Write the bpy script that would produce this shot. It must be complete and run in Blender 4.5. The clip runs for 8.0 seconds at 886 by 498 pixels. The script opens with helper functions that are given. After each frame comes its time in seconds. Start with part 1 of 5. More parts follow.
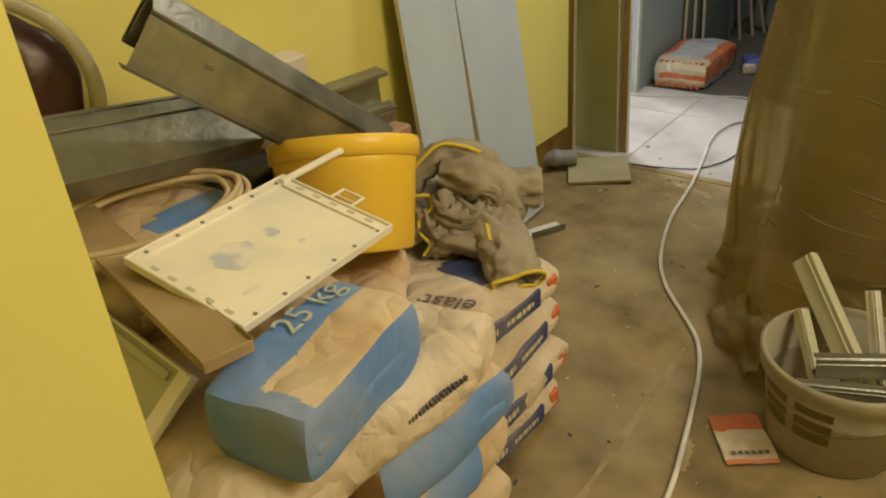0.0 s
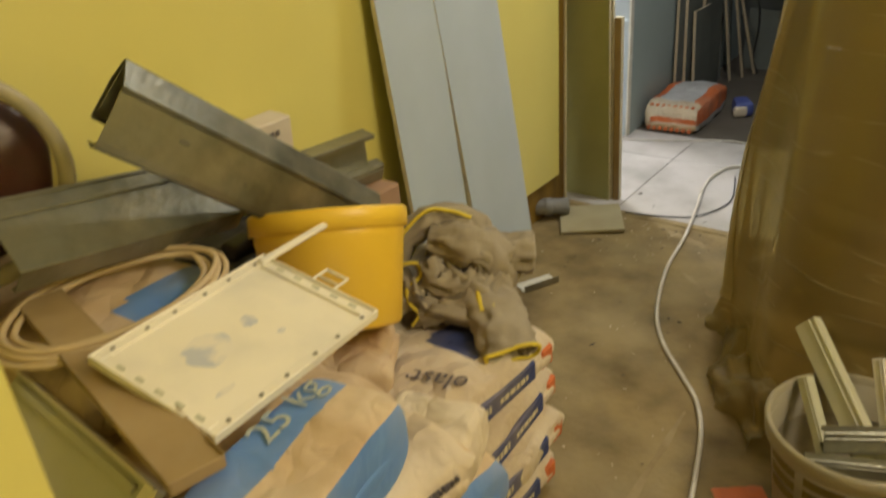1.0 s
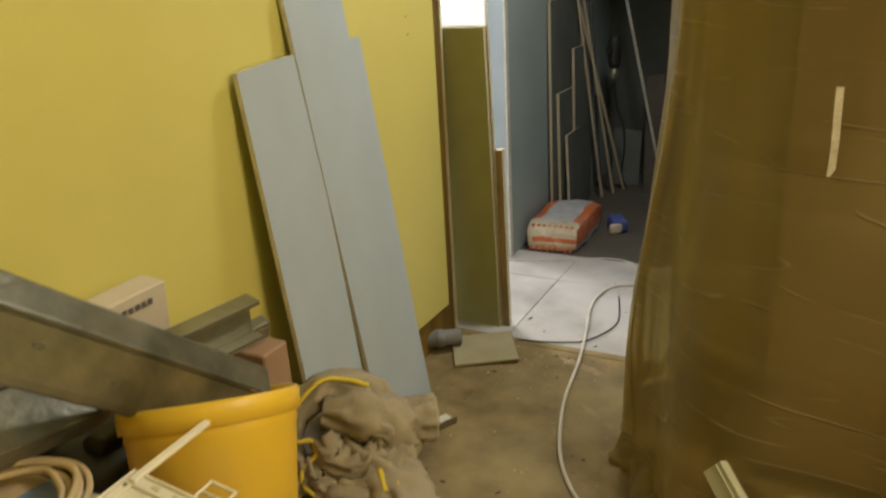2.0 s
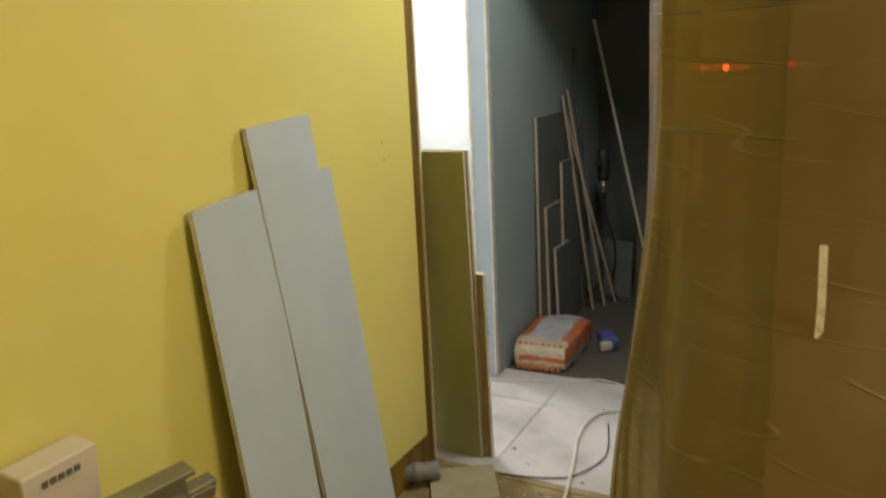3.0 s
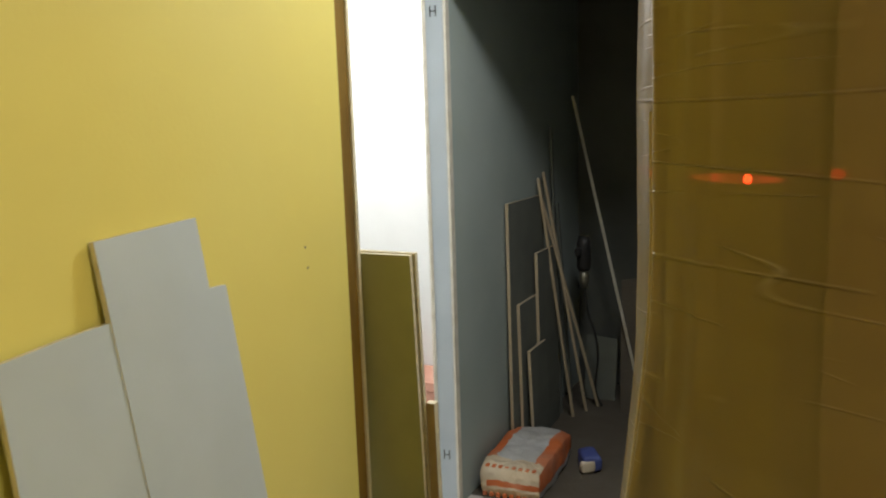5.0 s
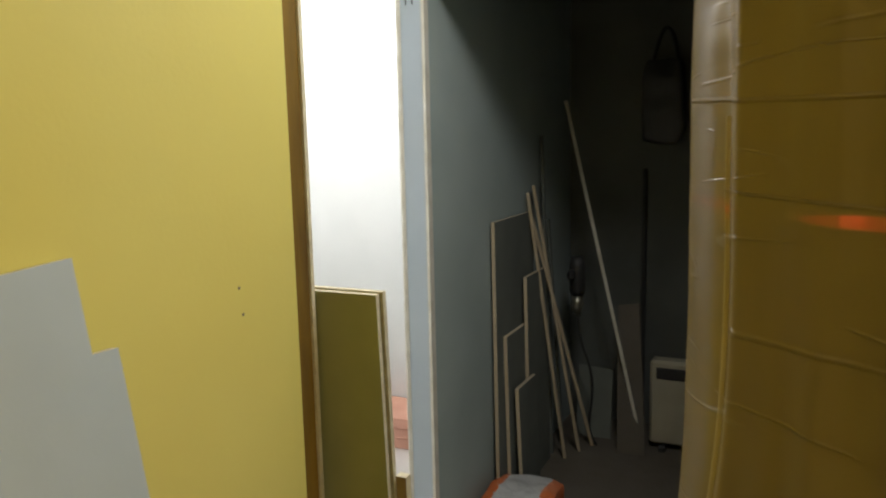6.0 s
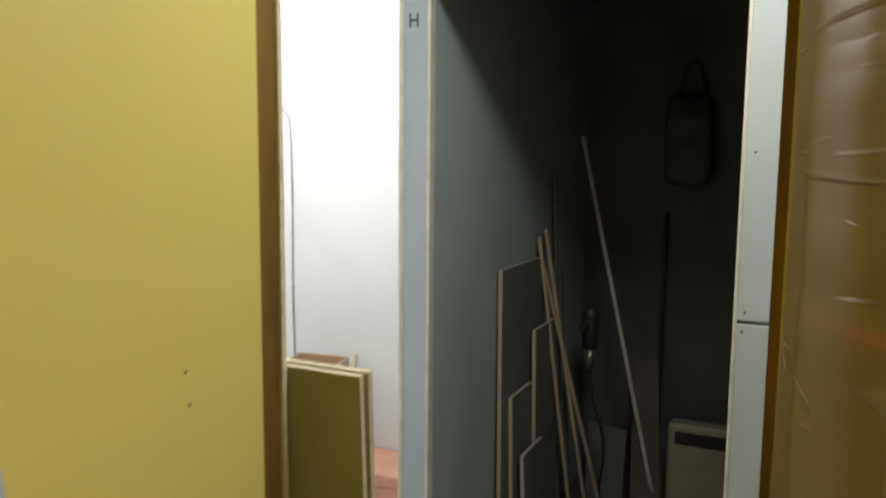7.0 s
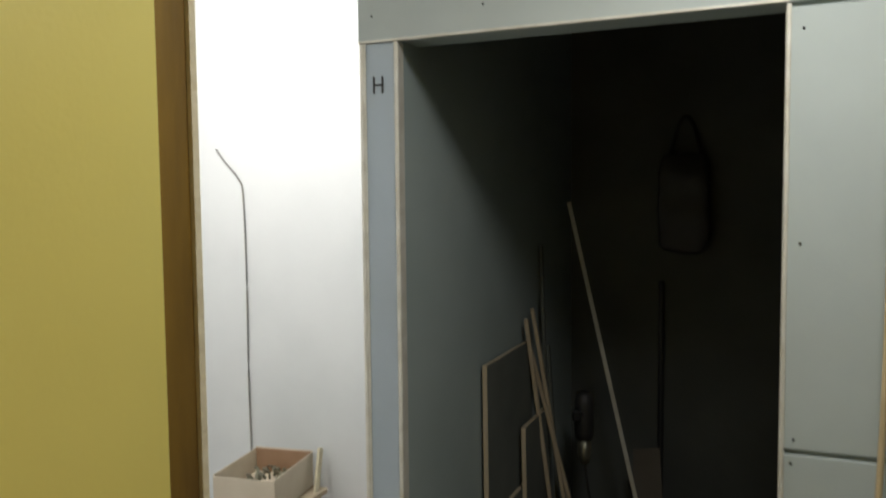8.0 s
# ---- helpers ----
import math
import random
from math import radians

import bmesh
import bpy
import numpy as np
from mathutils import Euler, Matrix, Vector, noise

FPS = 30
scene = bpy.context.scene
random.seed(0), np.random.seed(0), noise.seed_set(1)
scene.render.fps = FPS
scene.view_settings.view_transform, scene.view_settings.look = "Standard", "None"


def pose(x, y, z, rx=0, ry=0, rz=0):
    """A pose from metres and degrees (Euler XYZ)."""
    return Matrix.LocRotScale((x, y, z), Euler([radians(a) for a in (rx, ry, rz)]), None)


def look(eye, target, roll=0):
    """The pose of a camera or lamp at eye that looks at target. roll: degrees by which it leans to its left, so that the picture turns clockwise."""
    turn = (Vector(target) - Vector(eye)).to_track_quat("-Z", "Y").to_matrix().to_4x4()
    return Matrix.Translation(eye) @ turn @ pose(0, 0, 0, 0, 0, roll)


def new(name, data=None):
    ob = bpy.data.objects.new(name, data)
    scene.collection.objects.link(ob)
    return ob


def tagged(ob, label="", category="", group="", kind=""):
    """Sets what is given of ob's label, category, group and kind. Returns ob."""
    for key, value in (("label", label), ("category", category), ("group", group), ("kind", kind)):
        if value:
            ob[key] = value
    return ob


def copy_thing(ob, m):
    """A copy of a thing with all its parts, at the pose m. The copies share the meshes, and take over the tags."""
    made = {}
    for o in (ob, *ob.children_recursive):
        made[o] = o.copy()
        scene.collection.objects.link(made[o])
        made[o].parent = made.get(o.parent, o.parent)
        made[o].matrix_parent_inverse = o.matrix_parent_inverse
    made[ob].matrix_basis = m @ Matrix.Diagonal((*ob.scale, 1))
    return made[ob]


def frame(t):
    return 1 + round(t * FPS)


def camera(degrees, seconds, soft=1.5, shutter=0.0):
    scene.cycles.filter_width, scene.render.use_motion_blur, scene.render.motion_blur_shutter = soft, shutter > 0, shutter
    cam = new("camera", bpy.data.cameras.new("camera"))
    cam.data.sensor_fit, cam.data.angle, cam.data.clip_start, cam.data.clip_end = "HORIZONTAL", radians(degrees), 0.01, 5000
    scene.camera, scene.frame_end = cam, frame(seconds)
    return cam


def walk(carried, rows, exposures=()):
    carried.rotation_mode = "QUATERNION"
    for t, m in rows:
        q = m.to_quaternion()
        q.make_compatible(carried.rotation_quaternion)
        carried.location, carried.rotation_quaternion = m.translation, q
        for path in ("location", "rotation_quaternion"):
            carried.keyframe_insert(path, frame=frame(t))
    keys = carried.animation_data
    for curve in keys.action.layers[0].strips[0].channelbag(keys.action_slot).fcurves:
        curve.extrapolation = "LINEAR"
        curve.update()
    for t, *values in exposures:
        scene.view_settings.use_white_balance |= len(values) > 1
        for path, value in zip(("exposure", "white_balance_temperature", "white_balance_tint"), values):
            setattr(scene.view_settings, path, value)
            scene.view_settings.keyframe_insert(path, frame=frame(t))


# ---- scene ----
cam = camera(59.5, 8.0, soft=2.0, shutter=0.5)
PATH = [
    (0, (1.404, -0.687, 1.245), (0.303, 0.665, 0.266), -4.6),
    (0.5, (1.385, -0.66, 1.246), (0.282, 0.684, 0.258), -4.6),
    (1, (1.352, -0.607, 1.282), (0.251, 0.791, 0.37), -4.6),
    (1.5, (1.3, -0.535, 1.315), (0.302, 1.004, 0.518), -3.4),
    (1.7, (1.269, -0.521, 1.332), (0.33, 1.075, 0.575), -3.2),
    (2.8, (1.26, -0.409, 1.426), (0.401, 1.321, 0.906), -2.5),
    (3, (1.272, -0.347, 1.441), (0.363, 1.371, 0.97), -2.7),
    (3.5, (1.367, -0.19, 1.469), (0.33, 1.475, 1.078), -1.8),
    (4, (1.406, -0.097, 1.498), (0.314, 1.538, 1.134), -1.5),
    (4.5, (1.304, 0.031, 1.497), (0.257, 1.697, 1.14), 0.3),
    (4.7, (1.242, 0.077, 1.493), (0.266, 1.792, 1.164), -0.6),
    (5.8, (0.984, 0.427, 1.471), (0.182, 2.233, 1.169), -2.0),
    (6, (0.972, 0.532, 1.488), (0.135, 2.324, 1.195), -1.3),
    (6.5, (0.934, 0.689, 1.486), (0.001, 2.43, 1.176), -0.3),
    (7, (0.843, 0.813, 1.533), (-0.003, 2.61, 1.299), 0.5),
    (7.5, (0.731, 1.022, 1.589), (-0.026, 2.861, 1.382), -1.4),
    (8, (0.676, 1.142, 1.642), (-0.102, 2.98, 1.514), -0.6),
]
walk(cam, [(t, look(eye, aim, roll)) for t, eye, aim, roll in PATH], [(0.0, 0.46), (1.7, 0.36), (3.0, 0.26), (4.7, 0.24), (5.8, 0.02), (7.0, -0.20), (7.5, -0.34), (8.0, -0.70)])


# ---- light ----
world = bpy.data.worlds.new("world")
scene.world = world
world.use_nodes = True
world.node_tree.nodes["Background"].inputs["Color"].default_value = (0.02, 0.02, 0.022, 1)
world.node_tree.nodes["Background"].inputs["Strength"].default_value = 0.3
scene.view_settings.exposure = 0.0


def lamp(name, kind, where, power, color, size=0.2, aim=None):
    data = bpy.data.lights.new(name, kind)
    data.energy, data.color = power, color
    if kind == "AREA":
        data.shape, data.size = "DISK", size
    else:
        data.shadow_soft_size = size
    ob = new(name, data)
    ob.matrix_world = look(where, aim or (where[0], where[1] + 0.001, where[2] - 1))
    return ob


lamp("warm_room_light", "POINT", (2.50, 0.45, 2.10), 60, (1.0, 0.885, 0.735), 0.34)
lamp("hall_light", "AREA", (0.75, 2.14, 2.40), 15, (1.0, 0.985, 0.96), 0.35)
lamp("work_light", "POINT", (-1.15, 3.0, 2.35), 64, (1.0, 0.96, 0.935), 0.10)


# ---- materials ----
def material(name, color, rough=0.6, second=None, scale=6.0, detail=5.0, spread=(0.35, 0.7), bump=0.1, bump_scale=60.0,
             metal=0.0, stain=None, stain_scale=2.0, stain_amount=0.5, vary=0.0, spec=0.5, stretch=(1, 1, 1), crumple=0.0, crumple_scale=7.0):
    """A surface of two colours mixed by noise, with large stains, fine relief and a shade of its own for each piece."""
    m = bpy.data.materials.new(name)
    m.use_nodes = True
    n, l = m.node_tree.nodes, m.node_tree.links
    b = n["Principled BSDF"]
    co = n.new("ShaderNodeTexCoord")
    mp = n.new("ShaderNodeMapping")
    mp.inputs["Scale"].default_value = stretch
    l.new(co.outputs["Object"], mp.inputs["Vector"])

    def grain(sc, det, lo, hi):
        t = n.new("ShaderNodeTexNoise")
        t.inputs["Scale"].default_value, t.inputs["Detail"].default_value = sc, det
        l.new(mp.outputs["Vector"], t.inputs["Vector"])
        r = n.new("ShaderNodeMapRange")
        r.inputs["From Min"].default_value, r.inputs["From Max"].default_value = lo, hi
        l.new(t.outputs["Fac"], r.inputs["Value"])
        return t, r.outputs["Result"]

    def blend(fac, a, c):
        x = n.new("ShaderNodeMix")
        x.data_type = "RGBA"
        l.new(fac, x.inputs["Factor"])
        for value, socket in ((a, x.inputs["A"]), (c, x.inputs["B"])):
            if isinstance(value, tuple):
                socket.default_value = (*value[:3], 1)
            else:
                l.new(value, socket)
        return x.outputs["Result"]

    out = blend(grain(scale, detail, *spread)[1], color, second or tuple(c * 0.85 for c in color))
    if stain:
        t, f = grain(stain_scale, 7.0, 0.45, 0.75)
        k = n.new("ShaderNodeMath")
        k.operation = "MULTIPLY"
        k.inputs[1].default_value = stain_amount
        l.new(f, k.inputs[0])
        out = blend(k.outputs[0], out, stain)
    if vary:
        o = n.new("ShaderNodeObjectInfo")
        r = n.new("ShaderNodeMapRange")
        r.inputs["To Min"].default_value, r.inputs["To Max"].default_value = 1 - vary, 1 + vary
        l.new(o.outputs["Random"], r.inputs["Value"])
        h = n.new("ShaderNodeHueSaturation")
        l.new(r.outputs["Result"], h.inputs["Value"])
        l.new(out, h.inputs["Color"])
        out = h.outputs["Color"]
    l.new(out, b.inputs["Base Color"])
    t, f = grain(scale * 0.7, 4.0, 0.3, 0.7)
    r = n.new("ShaderNodeMapRange")
    r.inputs["To Min"].default_value, r.inputs["To Max"].default_value = max(rough - 0.1, 0.03), min(rough + 0.12, 1)
    l.new(f, r.inputs["Value"])
    l.new(r.outputs["Result"], b.inputs["Roughness"])
    b.inputs["Metallic"].default_value = metal
    b.inputs["Specular IOR Level"].default_value = spec
    if bump:
        t, f = grain(bump_scale, 6.0, 0.2, 0.8)
        bp = n.new("ShaderNodeBump")
        bp.inputs["Strength"].default_value, bp.inputs["Distance"].default_value = bump, 0.004
        l.new(f, bp.inputs["Height"])
        l.new(bp.outputs["Normal"], b.inputs["Normal"])
    if crumple:
        v = n.new("ShaderNodeTexVoronoi")
        v.feature = "DISTANCE_TO_EDGE"
        v.inputs["Scale"].default_value = crumple_scale
        w = n.new("ShaderNodeTexNoise")
        w.inputs["Scale"].default_value, w.inputs["Detail"].default_value = crumple_scale * 0.8, 3.0
        l.new(mp.outputs["Vector"], w.inputs["Vector"])
        shift = n.new("ShaderNodeMix")
        shift.data_type = "RGBA"
        shift.inputs["Factor"].default_value = 0.22
        l.new(mp.outputs["Vector"], shift.inputs["A"])
        l.new(w.outputs["Color"], shift.inputs["B"])
        l.new(shift.outputs["Result"], v.inputs["Vector"])
        fold = n.new("ShaderNodeBump")
        fold.inputs["Strength"].default_value, fold.inputs["Distance"].default_value = crumple, 0.035
        l.new(v.outputs["Distance"], fold.inputs["Height"])
        if bump:
            l.new(bp.outputs["Normal"], fold.inputs["Normal"])
        l.new(fold.outputs["Normal"], b.inputs["Normal"])
    return m


YELLOW = material("yellow_paint", (0.72, 0.645, 0.19), 0.42, (0.69, 0.615, 0.18), 3, 4, bump=0.06, bump_scale=90, stain=(0.70, 0.56, 0.12), stain_scale=1.3, stain_amount=0.35)
BROWN_EDGE = material("bare_brown_reveal", (0.25, 0.145, 0.012), 0.7, (0.12, 0.066, 0.008), 14, 6, bump=0.5, bump_scale=40, stretch=(1, 1, 0.15))
GYPSUM = material("grey_plasterboard_paper", (0.47, 0.52, 0.50), 0.75, (0.44, 0.49, 0.475), 5, 5, bump=0.05, bump_scale=150, stain=(0.40, 0.43, 0.41), stain_scale=2.5, stain_amount=0.4)
BLUE_GYPSUM = material("blue_grey_plasterboard_paper", (0.45, 0.52, 0.58), 0.75, (0.42, 0.49, 0.55), 5, 5, bump=0.05, bump_scale=150, stain=(0.38, 0.42, 0.43), stain_scale=3, stain_amount=0.4)
GREEN_GYPSUM = material("olive_green_plasterboard_paper", (0.40, 0.40, 0.19), 0.8, (0.37, 0.37, 0.17), 6, 5, bump=0.05, bump_scale=150, stain=(0.25, 0.25, 0.13), stain_scale=3, stain_amount=0.4)
CORE = material("pale_gypsum_core", (0.74, 0.68, 0.50), 0.9, (0.62, 0.55, 0.38), 40, 6, bump=0.6, bump_scale=120)
WHITE_WALL = material("white_filled_plasterboard", (0.74, 0.76, 0.76), 0.7, (0.70, 0.72, 0.72), 3, 5, bump=0.05, bump_scale=80, stain=(0.62, 0.66, 0.66), stain_scale=1.5, stain_amount=0.4)
DARK_WALL = material("grey_green_board_wall", (0.33, 0.385, 0.37), 0.75, (0.29, 0.345, 0.33), 3, 5, bump=0.05, bump_scale=80)
CEILING = material("grey_white_ceiling", (0.6, 0.6, 0.57), 0.85, bump=0.1)
SCREED = material("dusty_brown_floor", (0.13, 0.090, 0.033), 0.7, (0.32, 0.235, 0.10), 6.5, 12, (0.30, 0.66), bump=0.5, bump_scale=55, stain=(0.38, 0.31, 0.165), stain_scale=2.6, stain_amount=0.7)
PALE_FLOOR = material("dusty_pale_tiles", (0.58, 0.55, 0.53), 0.6, (0.48, 0.46, 0.44), 4, 8, (0.3, 0.7), vary=0.05, bump=0.15, bump_scale=60, stain=(0.27, 0.25, 0.22), stain_scale=4, stain_amount=0.7)
JOINT = material("dark_joint", (0.10, 0.08, 0.06), 0.9)
STEEL = material("dusty_galvanised_steel", (0.30, 0.295, 0.235), 0.36, (0.12, 0.118, 0.085), 5, 8, (0.38, 0.62), metal=0.7, bump=0.2, bump_scale=60, stain=(0.42, 0.38, 0.27), stain_scale=9, stain_amount=0.65)


# Wall colour darkened to stand in for the dark room's missing light.
SHADED_WALL = material("wall_darkened_for_shade", (0.10, 0.108, 0.098), 0.85, (0.075, 0.08, 0.072), 3, 6, bump=0.2)
# Dirty brown, darkened so the dark room's shade sits in the colour.
SHADED_BROWN = material("dirty_brown_darkened_for_shade", (0.10, 0.085, 0.065), 0.85, (0.07, 0.06, 0.045), 4, 7, bump=0.3, stain=(0.18, 0.16, 0.13), stain_scale=4, stain_amount=0.5)
BEAD = material("whitish_metal_bead", (0.72, 0.70, 0.62), 0.5, (0.6, 0.57, 0.48), 20, 5, metal=0.2)
DARK_METAL = material("dark_screw_metal", (0.05, 0.05, 0.05), 0.5, metal=0.5)
BAG_PAPER = material("dusty_kraft_paper", (0.52, 0.37, 0.21), 0.8, (0.60, 0.46, 0.29), 9, 7, bump=0.5, bump_scale=22, stain=(0.66, 0.56, 0.42), stain_scale=5, stain_amount=0.7, crumple=0.5, crumple_scale=9)
BAG_BLUE = material("light_blue_printed_paper", (0.11, 0.24, 0.56), 0.6, (0.15, 0.29, 0.60), 7, 7, bump=0.4, bump_scale=20, stain=(0.42, 0.38, 0.32), stain_scale=5, stain_amount=0.6, crumple=0.3, crumple_scale=7)
BAG_NAVY = material("navy_printed_paper", (0.035, 0.05, 0.16), 0.6, (0.06, 0.08, 0.20), 9, 7, bump=0.3, bump_scale=20, stain=(0.26, 0.22, 0.2), stain_scale=8, stain_amount=0.6, crumple=0.4, crumple_scale=9)
BAG_WHITE = material("whitish_printed_paper", (0.66, 0.57, 0.43), 0.7, (0.58, 0.48, 0.34), 8, 7, bump=0.5, bump_scale=20, stain=(0.46, 0.35, 0.22), stain_scale=5, stain_amount=0.6, crumple=0.6, crumple_scale=10)
BAG_GREY = material("grey_white_printed_paper", (0.52, 0.53, 0.54), 0.6, (0.45, 0.46, 0.47), 10, 7, bump=0.4, bump_scale=25, stain=(0.34, 0.33, 0.31), stain_scale=6, stain_amount=0.5, crumple=0.4, crumple_scale=9)
BAG_ORANGE = material("orange_printed_paper", (0.62, 0.16, 0.045), 0.6, (0.52, 0.13, 0.04), 9, 7, bump=0.4, bump_scale=22, stain=(0.5, 0.36, 0.26), stain_scale=7, stain_amount=0.5, crumple=0.4, crumple_scale=9)
INK = material("faded_print", (0.10, 0.085, 0.09), 0.7, (0.16, 0.13, 0.12), 40)
FADED_INK = material("faded_pale_print", (0.48, 0.49, 0.37), 0.7, (0.34, 0.40, 0.42), 40, 8, (0.42, 0.58))
PALE_INK = material("pale_print", (0.70, 0.62, 0.40), 0.7, (0.6, 0.52, 0.34), 40)
BUCKET = material("yellow_bucket_plastic", (0.86, 0.56, 0.050), 0.38, (0.80, 0.51, 0.045), 5, 6, bump=0.05, bump_scale=40, stain=(0.62, 0.42, 0.14), stain_scale=6, stain_amount=0.35)
CREAM = material("cream_coated_metal", (0.86, 0.80, 0.66), 0.42, (0.82, 0.76, 0.61), 6, 6, bump=0.05, bump_scale=40, stain=(0.58, 0.56, 0.50), stain_scale=8, stain_amount=0.55)
SMUDGE = material("blue_grey_smudge", (0.52, 0.54, 0.58), 0.6, (0.78, 0.73, 0.62), 30, 7, (0.4, 0.6))
HOLE = material("dark_hole", (0.22, 0.19, 0.13), 0.8)
BROWN_METAL = material("dusty_brown_metal", (0.37, 0.26, 0.12), 0.6, (0.30, 0.21, 0.10), 6, 7, bump=0.15, bump_scale=40, stain=(0.45, 0.34, 0.19), stain_scale=9, stain_amount=0.6)
PALE_PANEL = material("pale_green_grey_panel", (0.52, 0.51, 0.36), 0.55, (0.46, 0.45, 0.31), 5, 6, bump=0.1, bump_scale=30, stain=(0.62, 0.58, 0.44), stain_scale=7, stain_amount=0.5)
CORD = material("beige_cable_sheath", (0.62, 0.48, 0.28), 0.55, (0.52, 0.40, 0.22), 14)
WHITE_CORD = material("white_cable_sheath", (0.74, 0.70, 0.62), 0.5, (0.60, 0.56, 0.48), 14, stain=(0.42, 0.37, 0.29), stain_scale=12, stain_amount=0.5)
CLOTH = material("grey_beige_work_cloth", (0.335, 0.285, 0.20), 0.95, (0.28, 0.235, 0.165), 10, 8, bump=0.2, bump_scale=220, stain=(0.42, 0.37, 0.28), stain_scale=9, stain_amount=0.5, crumple=0.12, crumple_scale=8)
PIPING = material("yellow_piping", (0.70, 0.55, 0.05), 0.8, (0.6, 0.46, 0.04), 20)
PIPE_GREY = material("grey_drain_pipe", (0.25, 0.25, 0.24), 0.5, (0.21, 0.21, 0.20), 9, stain=(0.34, 0.31, 0.26), stain_scale=7, stain_amount=0.6)
WARDROBE = material("brown_wood_board", (0.155, 0.088, 0.054), 0.6, (0.11, 0.060, 0.038), 5, 7, bump=0.1, stretch=(6, 6, 0.5))
DARK_BROWN = material("dark_brown_contents", (0.03, 0.010, 0.007), 0.35, (0.10, 0.025, 0.015), 8, 6, bump=0.3, bump_scale=15)
CARTON = material("white_carton", (0.66, 0.58, 0.46), 0.75, (0.6, 0.52, 0.4), 8, 6)
KRAFT = material("brown_carton_inside", (0.42, 0.26, 0.16), 0.85, (0.36, 0.22, 0.13), 9, 6)
PINK = material("pink_insulation_foam", (0.66, 0.36, 0.27), 0.9, (0.58, 0.30, 0.22), 9, 6, bump=0.3)
# Cream darkened in its base colour to look dim in the unlit room.
HEATER = material("cream_enamel_darkened_for_shade", (0.30, 0.28, 0.21), 0.5, (0.36, 0.33, 0.25), 6)
BLACK = material("black_plastic", (0.02, 0.02, 0.02), 0.5, (0.03, 0.03, 0.03), 9)
WOOD = material("pale_raw_wood", (0.50, 0.42, 0.30), 0.75, (0.42, 0.34, 0.23), 8, 7, stretch=(1, 1, 0.2))
# Board grey lowered to carry the dark room's shade.
DIM_BOARD = material("dimmed_grey_board", (0.13, 0.14, 0.12), 0.8, (0.10, 0.11, 0.095), 6)


def film_material(name, tint, body, cover, rough, gloss=0.5):
    """Thin plastic sheet: part of the light passes straight, the rest is scattered or glints."""
    m = bpy.data.materials.new(name)
    m.use_nodes = True
    n, l = m.node_tree.nodes, m.node_tree.links
    b, out = n["Principled BSDF"], n["Material Output"]
    co = n.new("ShaderNodeTexCoord")
    t = n.new("ShaderNodeTexNoise")
    t.inputs["Scale"].default_value, t.inputs["Detail"].default_value = 3.0, 8.0
    l.new(co.outputs["Object"], t.inputs["Vector"])
    x = n.new("ShaderNodeMix")
    x.data_type = "RGBA"
    l.new(t.outputs["Fac"], x.inputs["Factor"])
    x.inputs["A"].default_value, x.inputs["B"].default_value = (*body, 1), (*[c * 1.5 for c in body], 1)
    b.inputs["Roughness"].default_value = rough
    b.inputs["Specular IOR Level"].default_value = gloss
    normal, worn = None, None
    for turn, scale, width, depth in ((32, 1.1, 0.010, 0.6), (-14, 1.7, 0.009, 0.5), (80, 2.4, 0.012, 0.5)):
        mp = n.new("ShaderNodeMapping")
        mp.inputs["Rotation"].default_value = (radians(turn), radians(turn), radians(-45))
        mp.inputs["Scale"].default_value = (0.6, 0.6, 5.0)
        l.new(co.outputs["Object"], mp.inputs["Vector"])
        w = n.new("ShaderNodeTexNoise")
        w.inputs["Scale"].default_value, w.inputs["Detail"].default_value = scale, 0.6
        l.new(mp.outputs["Vector"], w.inputs["Vector"])
        off = n.new("ShaderNodeMath")
        off.operation = "SUBTRACT"
        off.inputs[1].default_value = 0.5
        l.new(w.outputs["Fac"], off.inputs[0])
        size = n.new("ShaderNodeMath")
        size.operation = "ABSOLUTE"
        l.new(off.outputs[0], size.inputs[0])
        edge = n.new("ShaderNodeMapRange")
        edge.interpolation_type = "SMOOTHSTEP"
        edge.inputs["From Max"].default_value, edge.inputs["To Min"].default_value, edge.inputs["To Max"].default_value = width, 1.0, 0.0
        l.new(size.outputs[0], edge.inputs["Value"])
        some = n.new("ShaderNodeTexNoise")
        some.inputs["Scale"].default_value, some.inputs["Detail"].default_value = scale * 2.6, 2.0
        l.new(co.outputs["Object"], some.inputs["Vector"])
        keep = n.new("ShaderNodeMapRange")
        keep.inputs["From Min"].default_value, keep.inputs["From Max"].default_value = 0.49, 0.66
        l.new(some.outputs["Fac"], keep.inputs["Value"])
        line = n.new("ShaderNodeMath")
        line.operation = "MULTIPLY"
        l.new(edge.outputs["Result"], line.inputs[0])
        l.new(keep.outputs["Result"], line.inputs[1])
        bp = n.new("ShaderNodeBump")
        bp.inputs["Strength"].default_value, bp.inputs["Distance"].default_value = depth, 0.014
        l.new(line.outputs[0], bp.inputs["Height"])
        facet = n.new("ShaderNodeBump")
        facet.inputs["Strength"].default_value, facet.inputs["Distance"].default_value = 0.25, 0.03
        l.new(size.outputs[0], facet.inputs["Height"])
        l.new(bp.outputs["Normal"], facet.inputs["Normal"])
        if normal:
            l.new(normal, bp.inputs["Normal"])
        normal = facet.outputs["Normal"]
        if worn:
            top = n.new("ShaderNodeMath")
            top.operation = "MAXIMUM"
            l.new(worn, top.inputs[0])
            l.new(line.outputs[0], top.inputs[1])
            worn = top.outputs[0]
        else:
            worn = line.outputs[0]
    l.new(normal, b.inputs["Normal"])
    white = n.new("ShaderNodeMix")
    white.data_type = "RGBA"
    faint = n.new("ShaderNodeMath")
    faint.operation = "MULTIPLY"
